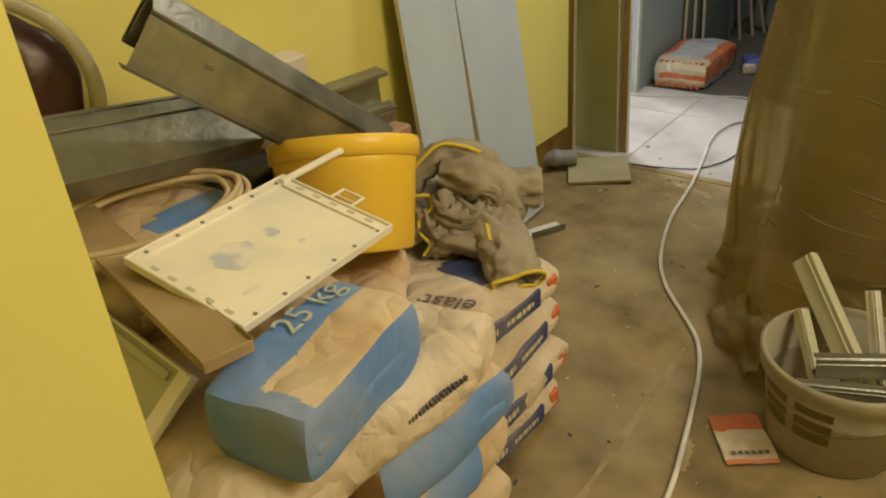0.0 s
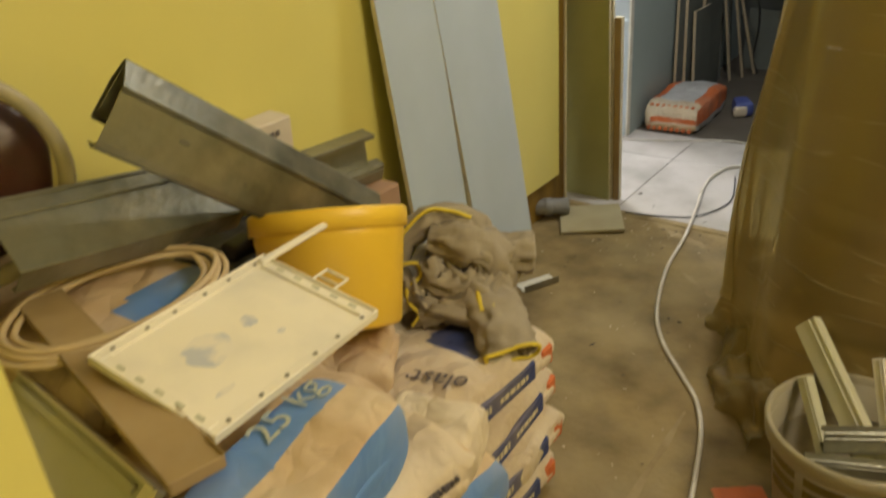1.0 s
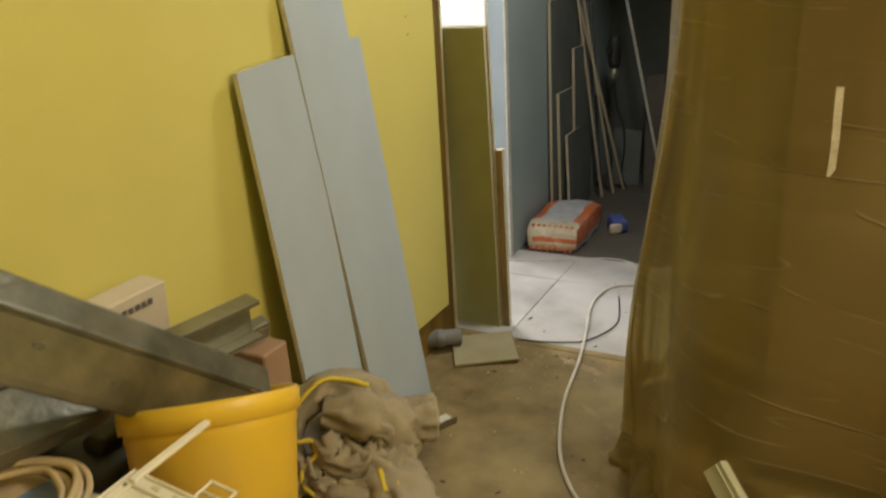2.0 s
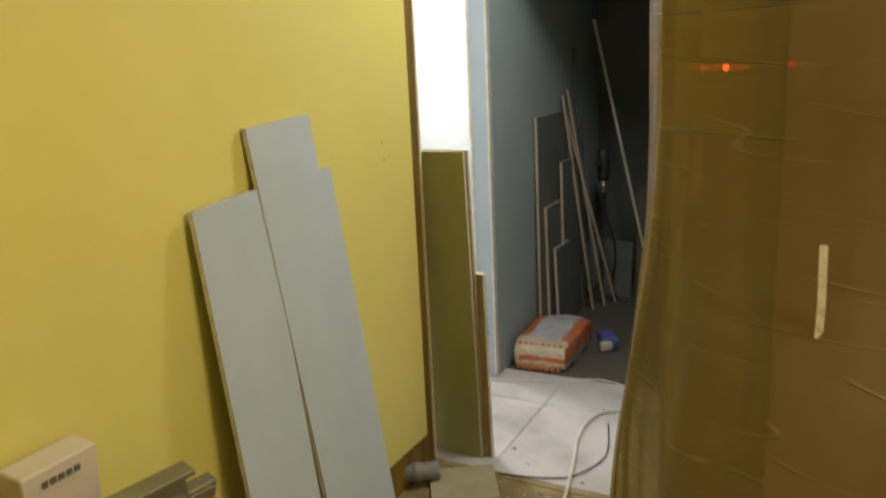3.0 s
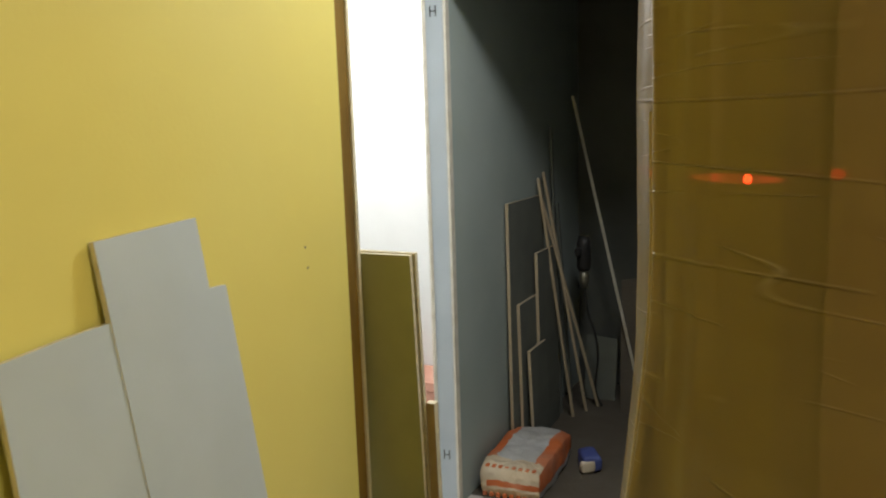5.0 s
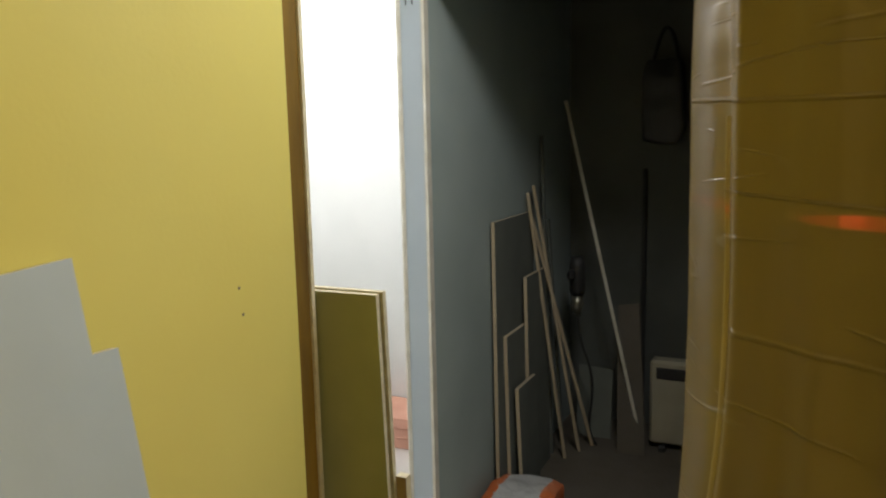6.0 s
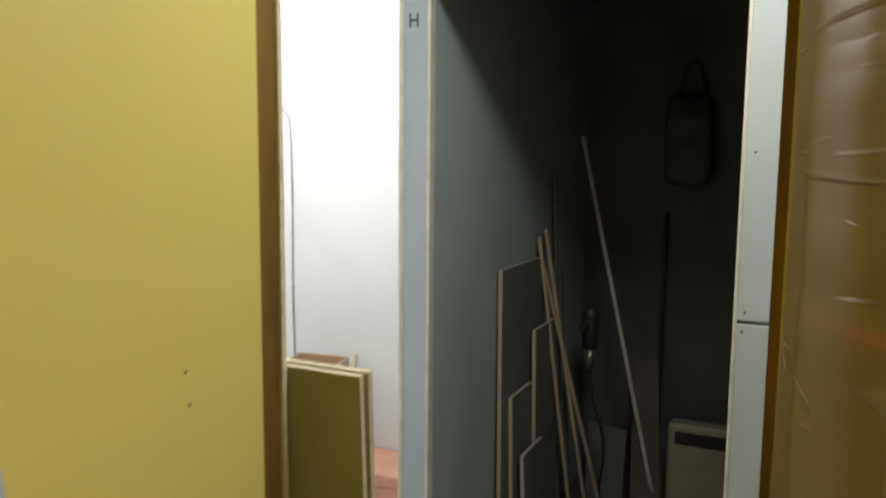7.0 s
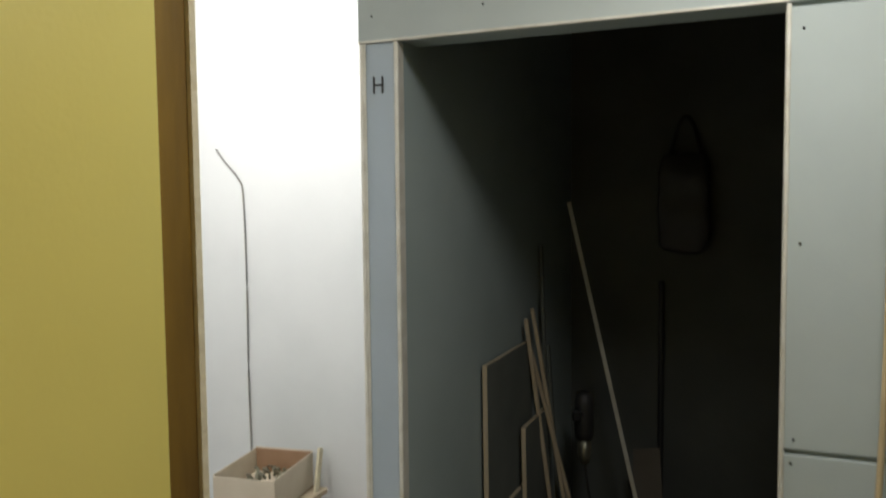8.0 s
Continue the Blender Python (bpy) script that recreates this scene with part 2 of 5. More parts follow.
    faint.inputs[1].default_value = 0.35
    l.new(worn, faint.inputs[0])
    l.new(faint.outputs[0], white.inputs["Factor"])
    l.new(x.outputs["Result"], white.inputs["A"])
    white.inputs["B"].default_value = (0.48, 0.42, 0.27, 1)
    l.new(white.outputs["Result"], b.inputs["Base Color"])
    dense = n.new("ShaderNodeMapRange")
    dense.inputs["To Min"].default_value, dense.inputs["To Max"].default_value = cover, min(cover + 0.16, 0.95)
    l.new(worn, dense.inputs["Value"])
    clear = n.new("ShaderNodeBsdfTransparent")
    clear.inputs["Color"].default_value = (*tint, 1)
    mix = n.new("ShaderNodeMixShader")
    l.new(dense.outputs["Result"], mix.inputs["Fac"])
    l.new(clear.outputs[0], mix.inputs[1])
    l.new(b.outputs[0], mix.inputs[2])
    l.new(mix.outputs[0], out.inputs["Surface"])
    return m


FILM = film_material("dusty_plastic_film", (0.88, 0.79, 0.48), (0.225, 0.174, 0.066), 0.58, 0.32, 0.42)
# Paler film colour stands in for hall light shining through the fold.
FILM_LIT_EDGE = film_material("dusty_film_paler_for_light", (0.88, 0.80, 0.52), (0.40, 0.325, 0.150), 0.60, 0.35, 0.4)
CLEAR = film_material("clear_plastic", (0.92, 0.90, 0.86), (0.55, 0.48, 0.36), 0.22, 0.15)
GLOSS = film_material("clear_glossy_sheet", (0.9, 0.86, 0.8), (0.2, 0.15, 0.1), 0.05, 0.08)
TUB = film_material("milky_plastic", (0.85, 0.82, 0.72), (0.40, 0.36, 0.26), 0.62, 0.35)


# ---- mesh helpers ----
def link_mesh(name, bm, mat, smooth=False):
    me = bpy.data.meshes.new(name)
    bm.normal_update()
    if smooth:
        for f in bm.faces:
            f.smooth = True
    bm.to_mesh(me)
    bm.free()
    for one in (mat if isinstance(mat, (list, tuple)) else [mat]):
        me.materials.append(one)
    return new(name, me)


def part(name, bm, mat, parent=None, label="", smooth=False):
    ob = link_mesh(name, bm, mat, smooth)
    if parent:
        ob.parent = parent
    if label:
        ob["label"] = label
    return ob


def thing(name, at, label, category, group=""):
    """An empty at the base of a thing, to which its parts belong."""
    ob = new(name)
    ob.empty_display_size = 0.05
    ob.matrix_world = at
    return tagged(ob, label, category, group)


def add_box(bm, lo, hi, bevel=0.0, m=None, mat=0):
    """A box from corner to corner, its edges rounded by bevel."""
    made = bmesh.ops.create_cube(bm, size=1.0)
    size = [h - w for w, h in zip(lo, hi)]
    mid = [(h + w) / 2 for w, h in zip(lo, hi)]
    for v in made["verts"]:
        v.co = Vector((v.co.x * size[0] + mid[0], v.co.y * size[1] + mid[1], v.co.z * size[2] + mid[2]))
    verts = made["verts"]
    faces = list({f for v in verts for f in v.link_faces})
    for f in faces:
        f.material_index = mat
    if bevel:
        edges = list({e for v in verts for e in v.link_edges})
        out = bmesh.ops.bevel(bm, geom=edges, offset=bevel, segments=1, affect="EDGES", profile=0.5)
        verts = list({v for f in out["faces"] for v in f.verts} | {v for v in verts if v.is_valid})
    if m:
        bmesh.ops.transform(bm, matrix=m, verts=verts)
    return bm


def box(lo, hi, bevel=0.0, m=None):
    return add_box(bmesh.new(), lo, hi, bevel, m)


def lathe(profile, steps=40, bm=None):
    """A turned body: (radius, height) pairs spun round z."""
    bm = bm or bmesh.new()
    rings = [[bm.verts.new((r * math.cos(2 * math.pi * i / steps), r * math.sin(2 * math.pi * i / steps), z)) for i in range(steps)] for r, z in profile]
    for a, b in zip(rings, rings[1:]):
        for i in range(steps):
            bm.faces.new((a[i], a[(i + 1) % steps], b[(i + 1) % steps], b[i]))
    return bm


def tube(points, radius, sides=8, bm=None, closed=False):
    """A round cord through smoothed points."""
    bm = bm or bmesh.new()
    pts = [Vector(p) for p in points]
    fine = []
    count = len(pts)
    span = count if closed else count - 1
    for i in range(span):
        p0, p1, p2, p3 = (pts[(i + k) % count] if closed else pts[min(max(i + k, 0), count - 1)] for k in (-1, 0, 1, 2))
        for j in range(8):
            u = j / 8
            fine.append(0.5 * (2 * p1 + (p2 - p0) * u + (2 * p0 - 5 * p1 + 4 * p2 - p3) * u * u + (3 * p1 - p0 - 3 * p2 + p3) * u ** 3))
    if not closed:
        fine.append(pts[-1])
    rings = []
    for i, p in enumerate(fine):
        d = (fine[min(i + 1, len(fine) - 1)] - fine[max(i - 1, 0)]).normalized()
        side = d.cross(Vector((0, 0, 1)))
        side = side.normalized() if side.length > 1e-4 else Vector((1, 0, 0))
        up = side.cross(d)
        rings.append([bm.verts.new(p + radius * (math.cos(2 * math.pi * k / sides) * side + math.sin(2 * math.pi * k / sides) * up)) for k in range(sides)])
    pairs = list(zip(rings, rings[1:])) + ([(rings[-1], rings[0])] if closed else [])
    for a, b in pairs:
        for k in range(sides):
            bm.faces.new((a[k], a[(k + 1) % sides], b[(k + 1) % sides], b[k]))
    if not closed:
        bm.faces.new(list(reversed(rings[0])))
        bm.faces.new(rings[-1])
    return bm


def axes(origin, along, up):
    """A frame with x along one direction and z near another."""
    x = Vector(along).normalized()
    y = Vector(up).cross(x).normalized()
    z = x.cross(y)
    return Matrix.Translation(origin) @ Matrix((x, y, z)).transposed().to_4x4()


def structure(name, bm, mat, label, category="wall", smooth=False):
    return tagged(part(name, bm, mat, None, "", smooth), label, category, kind="structure")


# ---- the rooms ----
H = 2.6
WALL_END = 1.87
FRONT = 2.75
structure("floor", box((-0.3, -3.2, -0.12), (3.2, 1.93, 0.0)), SCREED, "dusty brown screed floor with pale smears", "floor")
hall_floor = structure("floor_hall", box((-2.2, 1.93, -0.12), (3.2, 4.5, -0.004)), material("grey_joint_dirt", (0.40, 0.37, 0.35), 0.9, (0.24, 0.22, 0.20), 5, 7), "dusty pale grey floor slabs with dark joints", "floor")
slab = part("slab", box((0.0015, 0.0015, -0.01), (0.5985, 0.5985, 0.0), 0.0015), PALE_FLOOR, hall_floor)
slab.matrix_basis = pose(0.2, 1.945, 0)
for i in range(-4, 5):
    for j in range(4):
        if (i, j) != (0, 0):
            copy_thing(slab, pose(0.2 + 0.6 * i, 1.945 + 0.6 * j + (0.2 if i % 2 else 0.0) - (0.0 if i % 2 == 0 else 0.2), 0))
structure("wall_yellow", box((-0.14, -3.2, 0.14), (0.0, WALL_END, H)), YELLOW, "long wall painted plain yellow, slightly scuffed")
structure("wall_yellow_base", box((-0.14, -3.2, 0.0), (-0.012, WALL_END, 0.14)), BROWN_EDGE, "bare brown strip below the yellow paint", "baseboard")
structure("reveal_left", box((-0.14, WALL_END, 0.0), (-0.02, 1.945, H)), BROWN_EDGE, "bare brown doorway reveal", "trim")
structure("wall_hall_cover", box((-0.16, 1.945, 0.0), (-0.0135, 1.957, H)), CORE, "pale broken board edge behind the reveal", "trim")
# Unseen grey sheet, added so light bounced in the hall isn't tinted yellow.
structure("wall_hall_south", box((0.83, 1.99, 0.0), (3.2, 2.0, H)), GYPSUM, "unseen grey sheet on the hall side, for neutral bounce light")
structure("wall_right", box((0.82, WALL_END, 0.0), (3.2, 1.99, H)), YELLOW, "yellow painted wall beside the doorway")
structure("reveal_right", box((0.806, WALL_END + 0.004, 0.55), (0.82, 1.96, H)), BROWN_EDGE, "bare brown doorway reveal", "trim")
structure("wall_near", box((-0.14, -1.2, 0.0), (0.90, -0.467, H)), YELLOW, "yellow painted wall corner beside the heap")
structure("wall_back", box((-0.14, -3.3, 0.0), (3.3, -3.2, H)), YELLOW, "yellow wall closing the room")
# Unseen end of the hall, grey for the same neutral bounce.
structure("wall_hall_east", box((3.2, 1.99, 0.0), (3.3, 4.5, H)), GYPSUM, "unseen grey wall closing the hall, for neutral bounce light")
structure("wall_east", box((3.2, -3.3, 0.0), (3.3, 1.99, H)), YELLOW, "yellow wall closing the room")
structure("ceiling", box((-2.3, -3.3, H), (3.3, 4.5, H + 0.1)), CEILING, "plain pale ceiling", "ceiling")

# partition between the lit room and the dark room, its end boarded and edged with beads
structure("pier", box((-0.202, FRONT + 0.004, 0.0), (-0.108, 4.5, H)), DARK_WALL, "grey green plasterboard partition beside the dark room")
pier_face = structure("pier_face", box((-0.198, FRONT - 0.008, 0.0), (-0.117, FRONT + 0.004, 2.0), 0.001), BLUE_GYPSUM, "blue grey board strip closing the partition end")
for x in (-0.205, -0.117):
    structure("corner_bead", box((x, FRONT - 0.012, 0.0), (x + 0.011, FRONT + 0.02, 2.0), 0.002), BEAD, "thin whitish metal corner bead", "trim")
structure("corner_bead", box((-0.193, FRONT - 0.0115, 0.0), (-0.189, FRONT - 0.007, 2.0)), BEAD, "thin whitish metal corner bead", "trim")
lintel = structure("lintel", box((-0.205, FRONT, 2.004), (0.70, FRONT + 0.1, H)), DARK_WALL, "grey plasterboard over the dark doorway")
part("panel", box((-0.207, FRONT - 0.0125, 2.0), (1.6, FRONT, 2.55), 0.002), GYPSUM, lintel)
part("bead", box((-0.207, FRONT - 0.0145, 2.0), (0.702, FRONT - 0.004, 2.006), 0.001), BEAD, lintel, "thin whitish edge bead")
front = structure("wall_front", box((0.704, FRONT, 0.0), (3.2, FRONT + 0.1, H)), DARK_WALL, "grey plasterboard wall with screw heads and open joints")
part("panel", box((0.70, FRONT - 0.0125, 1.158), (1.6, FRONT, 1.990), 0.002), GYPSUM, front)
part("panel", box((0.70, FRONT - 0.0125, 0.0), (1.6, FRONT, 1.148), 0.002), GYPSUM, front)
part("panel", box((1.604, FRONT - 0.0125, 0.0), (3.2, FRONT, H - 0.002), 0.002), GYPSUM, front)
part("bead", box((0.697, FRONT - 0.015, 0.0), (0.706, FRONT + 0.1, 1.998), 0.002), BEAD, front, "thin whitish edge bead")
screw_shape = lathe([(0.0001, 0.003), (0.0024, 0.002), (0.003, 0.0)], 10)
screw = part("screw", screw_shape, DARK_METAL, front)
screw.matrix_basis = pose(0.727, FRONT - 0.0125, 1.552, 90, 0, 0)
for x, z in ((0.722, 1.177), (0.718, 1.131), (0.727, 1.95), (0.727, 0.7), (0.727, 0.3), (1.15, 1.55), (1.15, 1.177), (1.15, 1.131), (0.95, 1.95), (1.2, 1.95)):
    copy_thing(screw, pose(x, FRONT - 0.0125, z, 90, 0, 0))
for x, z in ((-0.17, 2.06), (0.1, 2.06), (0.4, 2.06), (0.66, 2.06)):
    one = copy_thing(screw, pose(x, FRONT - 0.0125, z, 90, 0, 0))
    one.parent = lintel
structure("wall_dark_back", box((-0.108, 4.4, 0.0), (3.2, 4.5, H)), SHADED_WALL, "board wall of the dark room, colour darkened for shade")
structure("wall_lit_back", box((-2.2, 3.9, 0.0), (-0.202, 4.0, H)), WHITE_WALL, "white board wall in lamp light")
structure("wall_lit_side", box((-2.3, 1.8, 0.0), (-2.2, 4.0, H)), WHITE_WALL, "white board wall in lamp light")
structure("wall_lit_near", box((-2.2, 1.8, 0.0), (-0.16, 1.94, H)), WHITE_WALL, "white board wall in lamp light")
structure("floor_dark", box((-0.108, FRONT + 0.10, -0.1), (3.2, 4.4, 0.002)), SHADED_BROWN, "dirty floor of the dark room, colour darkened for shade", "floor")
# Unseen dark side wall and ceiling, added to hold down bounced light.
structure("wall_dark_side", box((1.9, FRONT + 0.1, 0.0), (2.0, 4.4, H)), SHADED_WALL, "unseen side wall of the dark room, colour darkened for shade")
structure("ceiling_dark", box((-0.108, FRONT + 0.1, 2.5), (1.9, 4.4, 2.52)), SHADED_WALL, "unseen ceiling of the dark room, colour darkened for shade", "ceiling")
structure("floor_edge", box((0.0, 1.915, -0.02), (0.82, 1.95, 0.003), 0.001), SCREED, "dusty threshold between the floors", "floor")


# ---- makers ----
def lettering(text, size, mat, parent, m, name="print"):
    """Words laid flat on a thing, as a thin mesh."""
    curve = bpy.data.curves.new(name, "FONT")
    curve.body, curve.size, curve.extrude, curve.align_x, curve.align_y = text, size, 0.0004, "CENTER", "CENTER"
    source = new(name, curve)
    bpy.context.view_layer.update()
    mesh = bpy.data.meshes.new_from_object(source.evaluated_get(bpy.context.evaluated_depsgraph_get()))
    bpy.data.objects.remove(source)
    mesh.materials.clear()
    mesh.materials.append(mat)
    ob = new(name, mesh)
    ob.parent = parent
    ob.matrix_basis = m
    return ob


def bag_shape(l, w, h, seed, paint, lump=0.012, cuts=19, sag=0.0, soft=0.34, crisp=False):
    """A filled paper sack: a soft box, thin towards its edges, dented and creased."""
    bm = bmesh.new()
    bmesh.ops.create_cube(bm, size=2.0)
    bmesh.ops.subdivide_edges(bm, edges=bm.edges[:], cuts=cuts, use_grid_fill=True)
    bm.normal_update()
    for f in bm.faces:
        f.material_index = paint(f.calc_center_median(), f.normal)
        f.smooth = True
    if crisp:
        for e in bm.edges:
            e.smooth = e.calc_face_angle(0.0) < 1.0
    for v in bm.verts:
        x, y, z = v.co
        edge = max(abs(x), abs(y))
        thick = 1 - soft * edge ** 9 - 0.12 * (abs(x) * abs(y)) ** 3
        out = 1 - 0.05 * abs(z) ** 3 - 0.05 * (abs(x * y)) ** 4
        p = Vector((x * l / 2 * out, y * w / 2 * out, z * h / 2 * thick))
        n = noise.noise_vector(p * 9 + Vector((seed * 7.1, seed * 3.3, seed)))
        fine = noise.noise(p * 26 + Vector((seed, 0, seed * 2)))
        p += n * lump + Vector((0, 0, (fine * 0.35 + abs(n.x) * -0.5) * lump))
        p.z += sag * (x * x - 0.4)
        v.co = p
    return bm


BAG_MATS = [BAG_PAPER, BAG_BLUE, BAG_NAVY, BAG_WHITE, BAG_ORANGE, BAG_GREY]


def paper_bag(at, size, seed, paint, label, group="stacked bags of building mix", lump=0.012, sag=0.0, soft=0.34, cuts=19, crisp=False):
    ob = thing("building_bag", at, label, "bag", group)
    part("sack", bag_shape(*size, seed, paint, lump, cuts, sag=sag, soft=soft, crisp=crisp), BAG_MATS, ob)
    l, w, h = size
    strip = bag_shape(0.030, w * 0.86, h * 0.30, seed + 0.5, lambda c, n: paint(Vector((1, c.y, 0)), Vector((1, 0, 0))), 0.004, 7)
    part("end_fold", strip, BAG_MATS, ob).matrix_basis = pose(l / 2 - 0.016, 0, -h * 0.10)
    return ob


def side_bars(parent, x, y0, y1, z, height, mat, name="print_bar"):
    """An unreadable line of print on the end of a bag."""
    y = y0
    k = 0
    while y < y1:
        step = 0.008 + 0.012 * ((k * 37 % 11) / 11)
        part(name, box((x, y, z - height / 2), (x + 0.0015, min(y + step, y1), z + height / 2)), mat, parent)
        y += step + 0.005
        k += 1


def channel(name, length, width, flange, wall, at, mat, label, lips=True, group=""):
    """A cold-rolled profile: web in the plane of x and z, flanges behind it, with small returns."""
    ob = thing(name, at, label, "metal profile", group)
    part("web", box((0, 0, 0), (length, wall, width), 0.0008), mat, ob)
    part("flange", box((0, wall, 0), (length, flange, wall), 0.0008), mat, ob)
    part("flange", box((0, wall, width - wall), (length, flange, width), 0.0008), mat, ob)
    if lips:
        part("lip", box((0, flange - wall, wall), (length, flange, 0.010), 0.0005), mat, ob)
        part("lip", box((0, flange - wall, width - 0.010), (length, flange, width - wall), 0.0005), mat, ob)
        part("rib", box((0.0, -0.004, width * 0.70), (length, 0.0002, width * 0.76), 0.0015), mat, ob)
        part("rib", box((0.0, -0.0025, width * 0.93), (length, 0.0002, width * 0.985), 0.001), mat, ob)
    return ob


def sheet(outline, thick):
    """A flat board from its outline in x and z, its front at y = 0."""
    bm = bmesh.new()
    a = [bm.verts.new((x, 0, z)) for x, z in outline]
    b = [bm.verts.new((x, thick, z)) for x, z in outline]
    f = bm.faces.new(a)
    g = bm.faces.new(list(reversed(b)))
    f.material_index = g.material_index = 0
    for i in range(len(a)):
        j = (i + 1) % len(a)
        bm.faces.new((a[j], a[i], b[i], b[j])).material_index = 1
    bmesh.ops.recalc_face_normals(bm, faces=bm.faces[:])
    return bm


def board(name, outline, thick, foot, top, side, mats, label, group=""):
    """A leaning board: foot and top are its lower and upper left corners, side the way along its lower edge."""
    z = (Vector(top) - Vector(foot)).normalized()
    x = (Vector(side) - Vector(side).dot(z) * z).normalized()
    y = z.cross(x)
    m = Matrix.Translation(foot) @ Matrix((x, y, z)).transposed().to_4x4()
    ob = thing(name, m, label, "board", group)
    part("core", sheet(outline, thick), [mats[1], mats[1]], ob)
    skin = part("face_paper", sheet(outline, 0.0008), [mats[0], mats[0]], ob)
    skin.location = (0, -0.0008, 0)
    back = part("back_paper", sheet(outline, 0.0008), [mats[0], mats[0]], ob)
    back.location = (0, thick, 0)
    return ob


def plain_paint(top=0, ends=0):
    return lambda c, n: ends if abs(n.z) < 0.5 else top


# ---- stacked bags ----
def paint_front(c, n):
    c = c + noise.noise_vector(c * 3.0) * 0.05
    if n.z > 0.5:
        return 0 if c.y > -0.80 and c.x > -0.12 - 0.06 * c.y else 1
    return 1


def paint_label(c, n):
    c = c + noise.noise_vector(c * 3.0) * 0.08
    if n.z > 0.5:
        return 2 if -0.05 < c.y < 0.72 and 0.02 < c.x < 0.72 else (3 if c.x > -0.45 else 0)
    if n.x > 0.5:
        return 3
    if n.y > 0.5:
        return 4 if c.x > 0.2 and abs(c.z) < 0.5 else 3
    return 3


def paint_far(c, n):
    if n.y > 0.5 and c.x > 0.35:
        return 4
    return 3 if n.x > 0.5 or c.x > 0.6 else 0


top_bag = paper_bag(pose(0.790, -0.192, 0.652, 0, 2, 10), (0.148, 0.265, 0.105), 3, paint_front,
                    "light blue and tan paper bag topping the heap", lump=0.007, soft=0.05, cuts=55, crisp=True)
lettering("25 kg", 0.054, FADED_INK, top_bag, pose(-0.045, 0.050, 0.0530, 0, 0, 90))
white_bag = paper_bag(pose(0.665, -0.165, 0.547, 0, 0, -6), (0.40, 0.46, 0.115), 5, lambda c, n: 3 if n.x > 0.3 or n.z > 0.5 and c.x > 0.3 else 0,
                      "dusty white paper bag with faded lettering on its side", lump=0.016, cuts=35)
for k in range(26):
    part("print_bar", box((0.192, -0.02 + k * 0.0075, 0.008), (0.2005, -0.02 + k * 0.0075 + 0.003 + 0.0025 * (k * 5 % 3) / 2, 0.015)), INK, white_bag)
folded = paper_bag(pose(0.795, 0.045, 0.548, 14, -4, 6), (0.13, 0.10, 0.095), 41, plain_paint(3, 3), "crumpled white end of a paper bag", lump=0.018)
blue_bag = paper_bag(pose(0.655, 0.0, 0.425, 0, 0, -4), (0.40, 0.30, 0.125), 7, lambda c, n: 1 if n.x > 0.3 else 0, "tan paper bag with a light blue end", soft=0.15, cuts=31, crisp=True)
paper_bag(pose(0.635, -0.01, 0.298, 0, 0, 3), (0.40, 0.36, 0.125), 9, lambda c, n: 1 if n.x > 0.3 and c.y < 0.35 else 0, "tan paper bag with a light blue end", soft=0.15, cuts=31, crisp=True)
paper_bag(pose(0.625, -0.02, 0.18, 0, 0, -3), (0.42, 0.38, 0.115), 11, lambda c, n: 0, "dusty tan paper bag low in the heap")
paper_bag(pose(0.62, -0.02, 0.062, 0, 0, 2), (0.43, 0.38, 0.12), 13, lambda c, n: 0, "dusty tan paper bag on the floor")
paper_bag(pose(0.60, -0.345, 0.445, 0, 0, 4), (0.50, 0.20, 0.11), 15, lambda c, n: 0, "plain tan paper bag, its top dusted white")
for k in range(3):
    paper_bag(pose(0.60, -0.335, 0.06 + 0.118 * k, 0, 0, -2 + 3 * k), (0.48, 0.22, 0.118), 17 + k, lambda c, n: 0, "plain tan paper bag under the heap's edge")

far_labels = ("white paper bag with navy print and dark lettering on top", "white paper bag with a navy printed side strip",
              "white paper bag with a navy printed side strip", "white paper bag with a navy strip, lying on the floor")
far_x = (0.515, 0.522, 0.530, 0.515)
for k in range(4):
    z = 0.372 - 0.105 * k if k < 3 else 0.056
    y = (0.375, 0.388, 0.395, 0.385)[k]
    bag = paper_bag(pose(far_x[k], y, z, 0, 0, (-3, 4, 1, -2)[k]), (0.385, 0.385, 0.112), 23 + k, paint_label if k == 0 else paint_far, far_labels[k], lump=0.011, cuts=35)
    strip_ob = part("printed_strip", box((0.178, -0.16, -0.026), (0.1955, 0.10, 0.018), 0.003), BAG_NAVY, bag, "navy printed strip")
    side_bars(strip_ob, 0.1953, -0.14, -0.05, -0.002, 0.014, PALE_INK)
    side_bars(strip_ob, 0.1953, -0.02, 0.07, -0.004, 0.010, PALE_INK)
    part("orange_mark", box((0.166, 0.13, -0.03), (0.190, 0.172, 0.016), 0.005), BAG_ORANGE, bag, "faded orange mark")
    if k == 0:
        lettering("elastycz", 0.062, INK, bag, pose(0.075, -0.105, 0.0575, 0, 4, 195))
        for x, yy, r in ((0.125, 0.02, 0.022), (0.135, -0.035, 0.030), (0.152, 0.03, 0.017)):
            oval = lathe([(0.0001, 0.0012), (r, 0.001), (r * 1.04, 0.0)], 24)
            bmesh.ops.scale(oval, vec=(0.7, 1.2, 1), verts=oval.verts[:])
            part("printed_oval", oval, PALE_INK, bag).matrix_basis = pose(x, yy, 0.0498, 0, 6, 15)

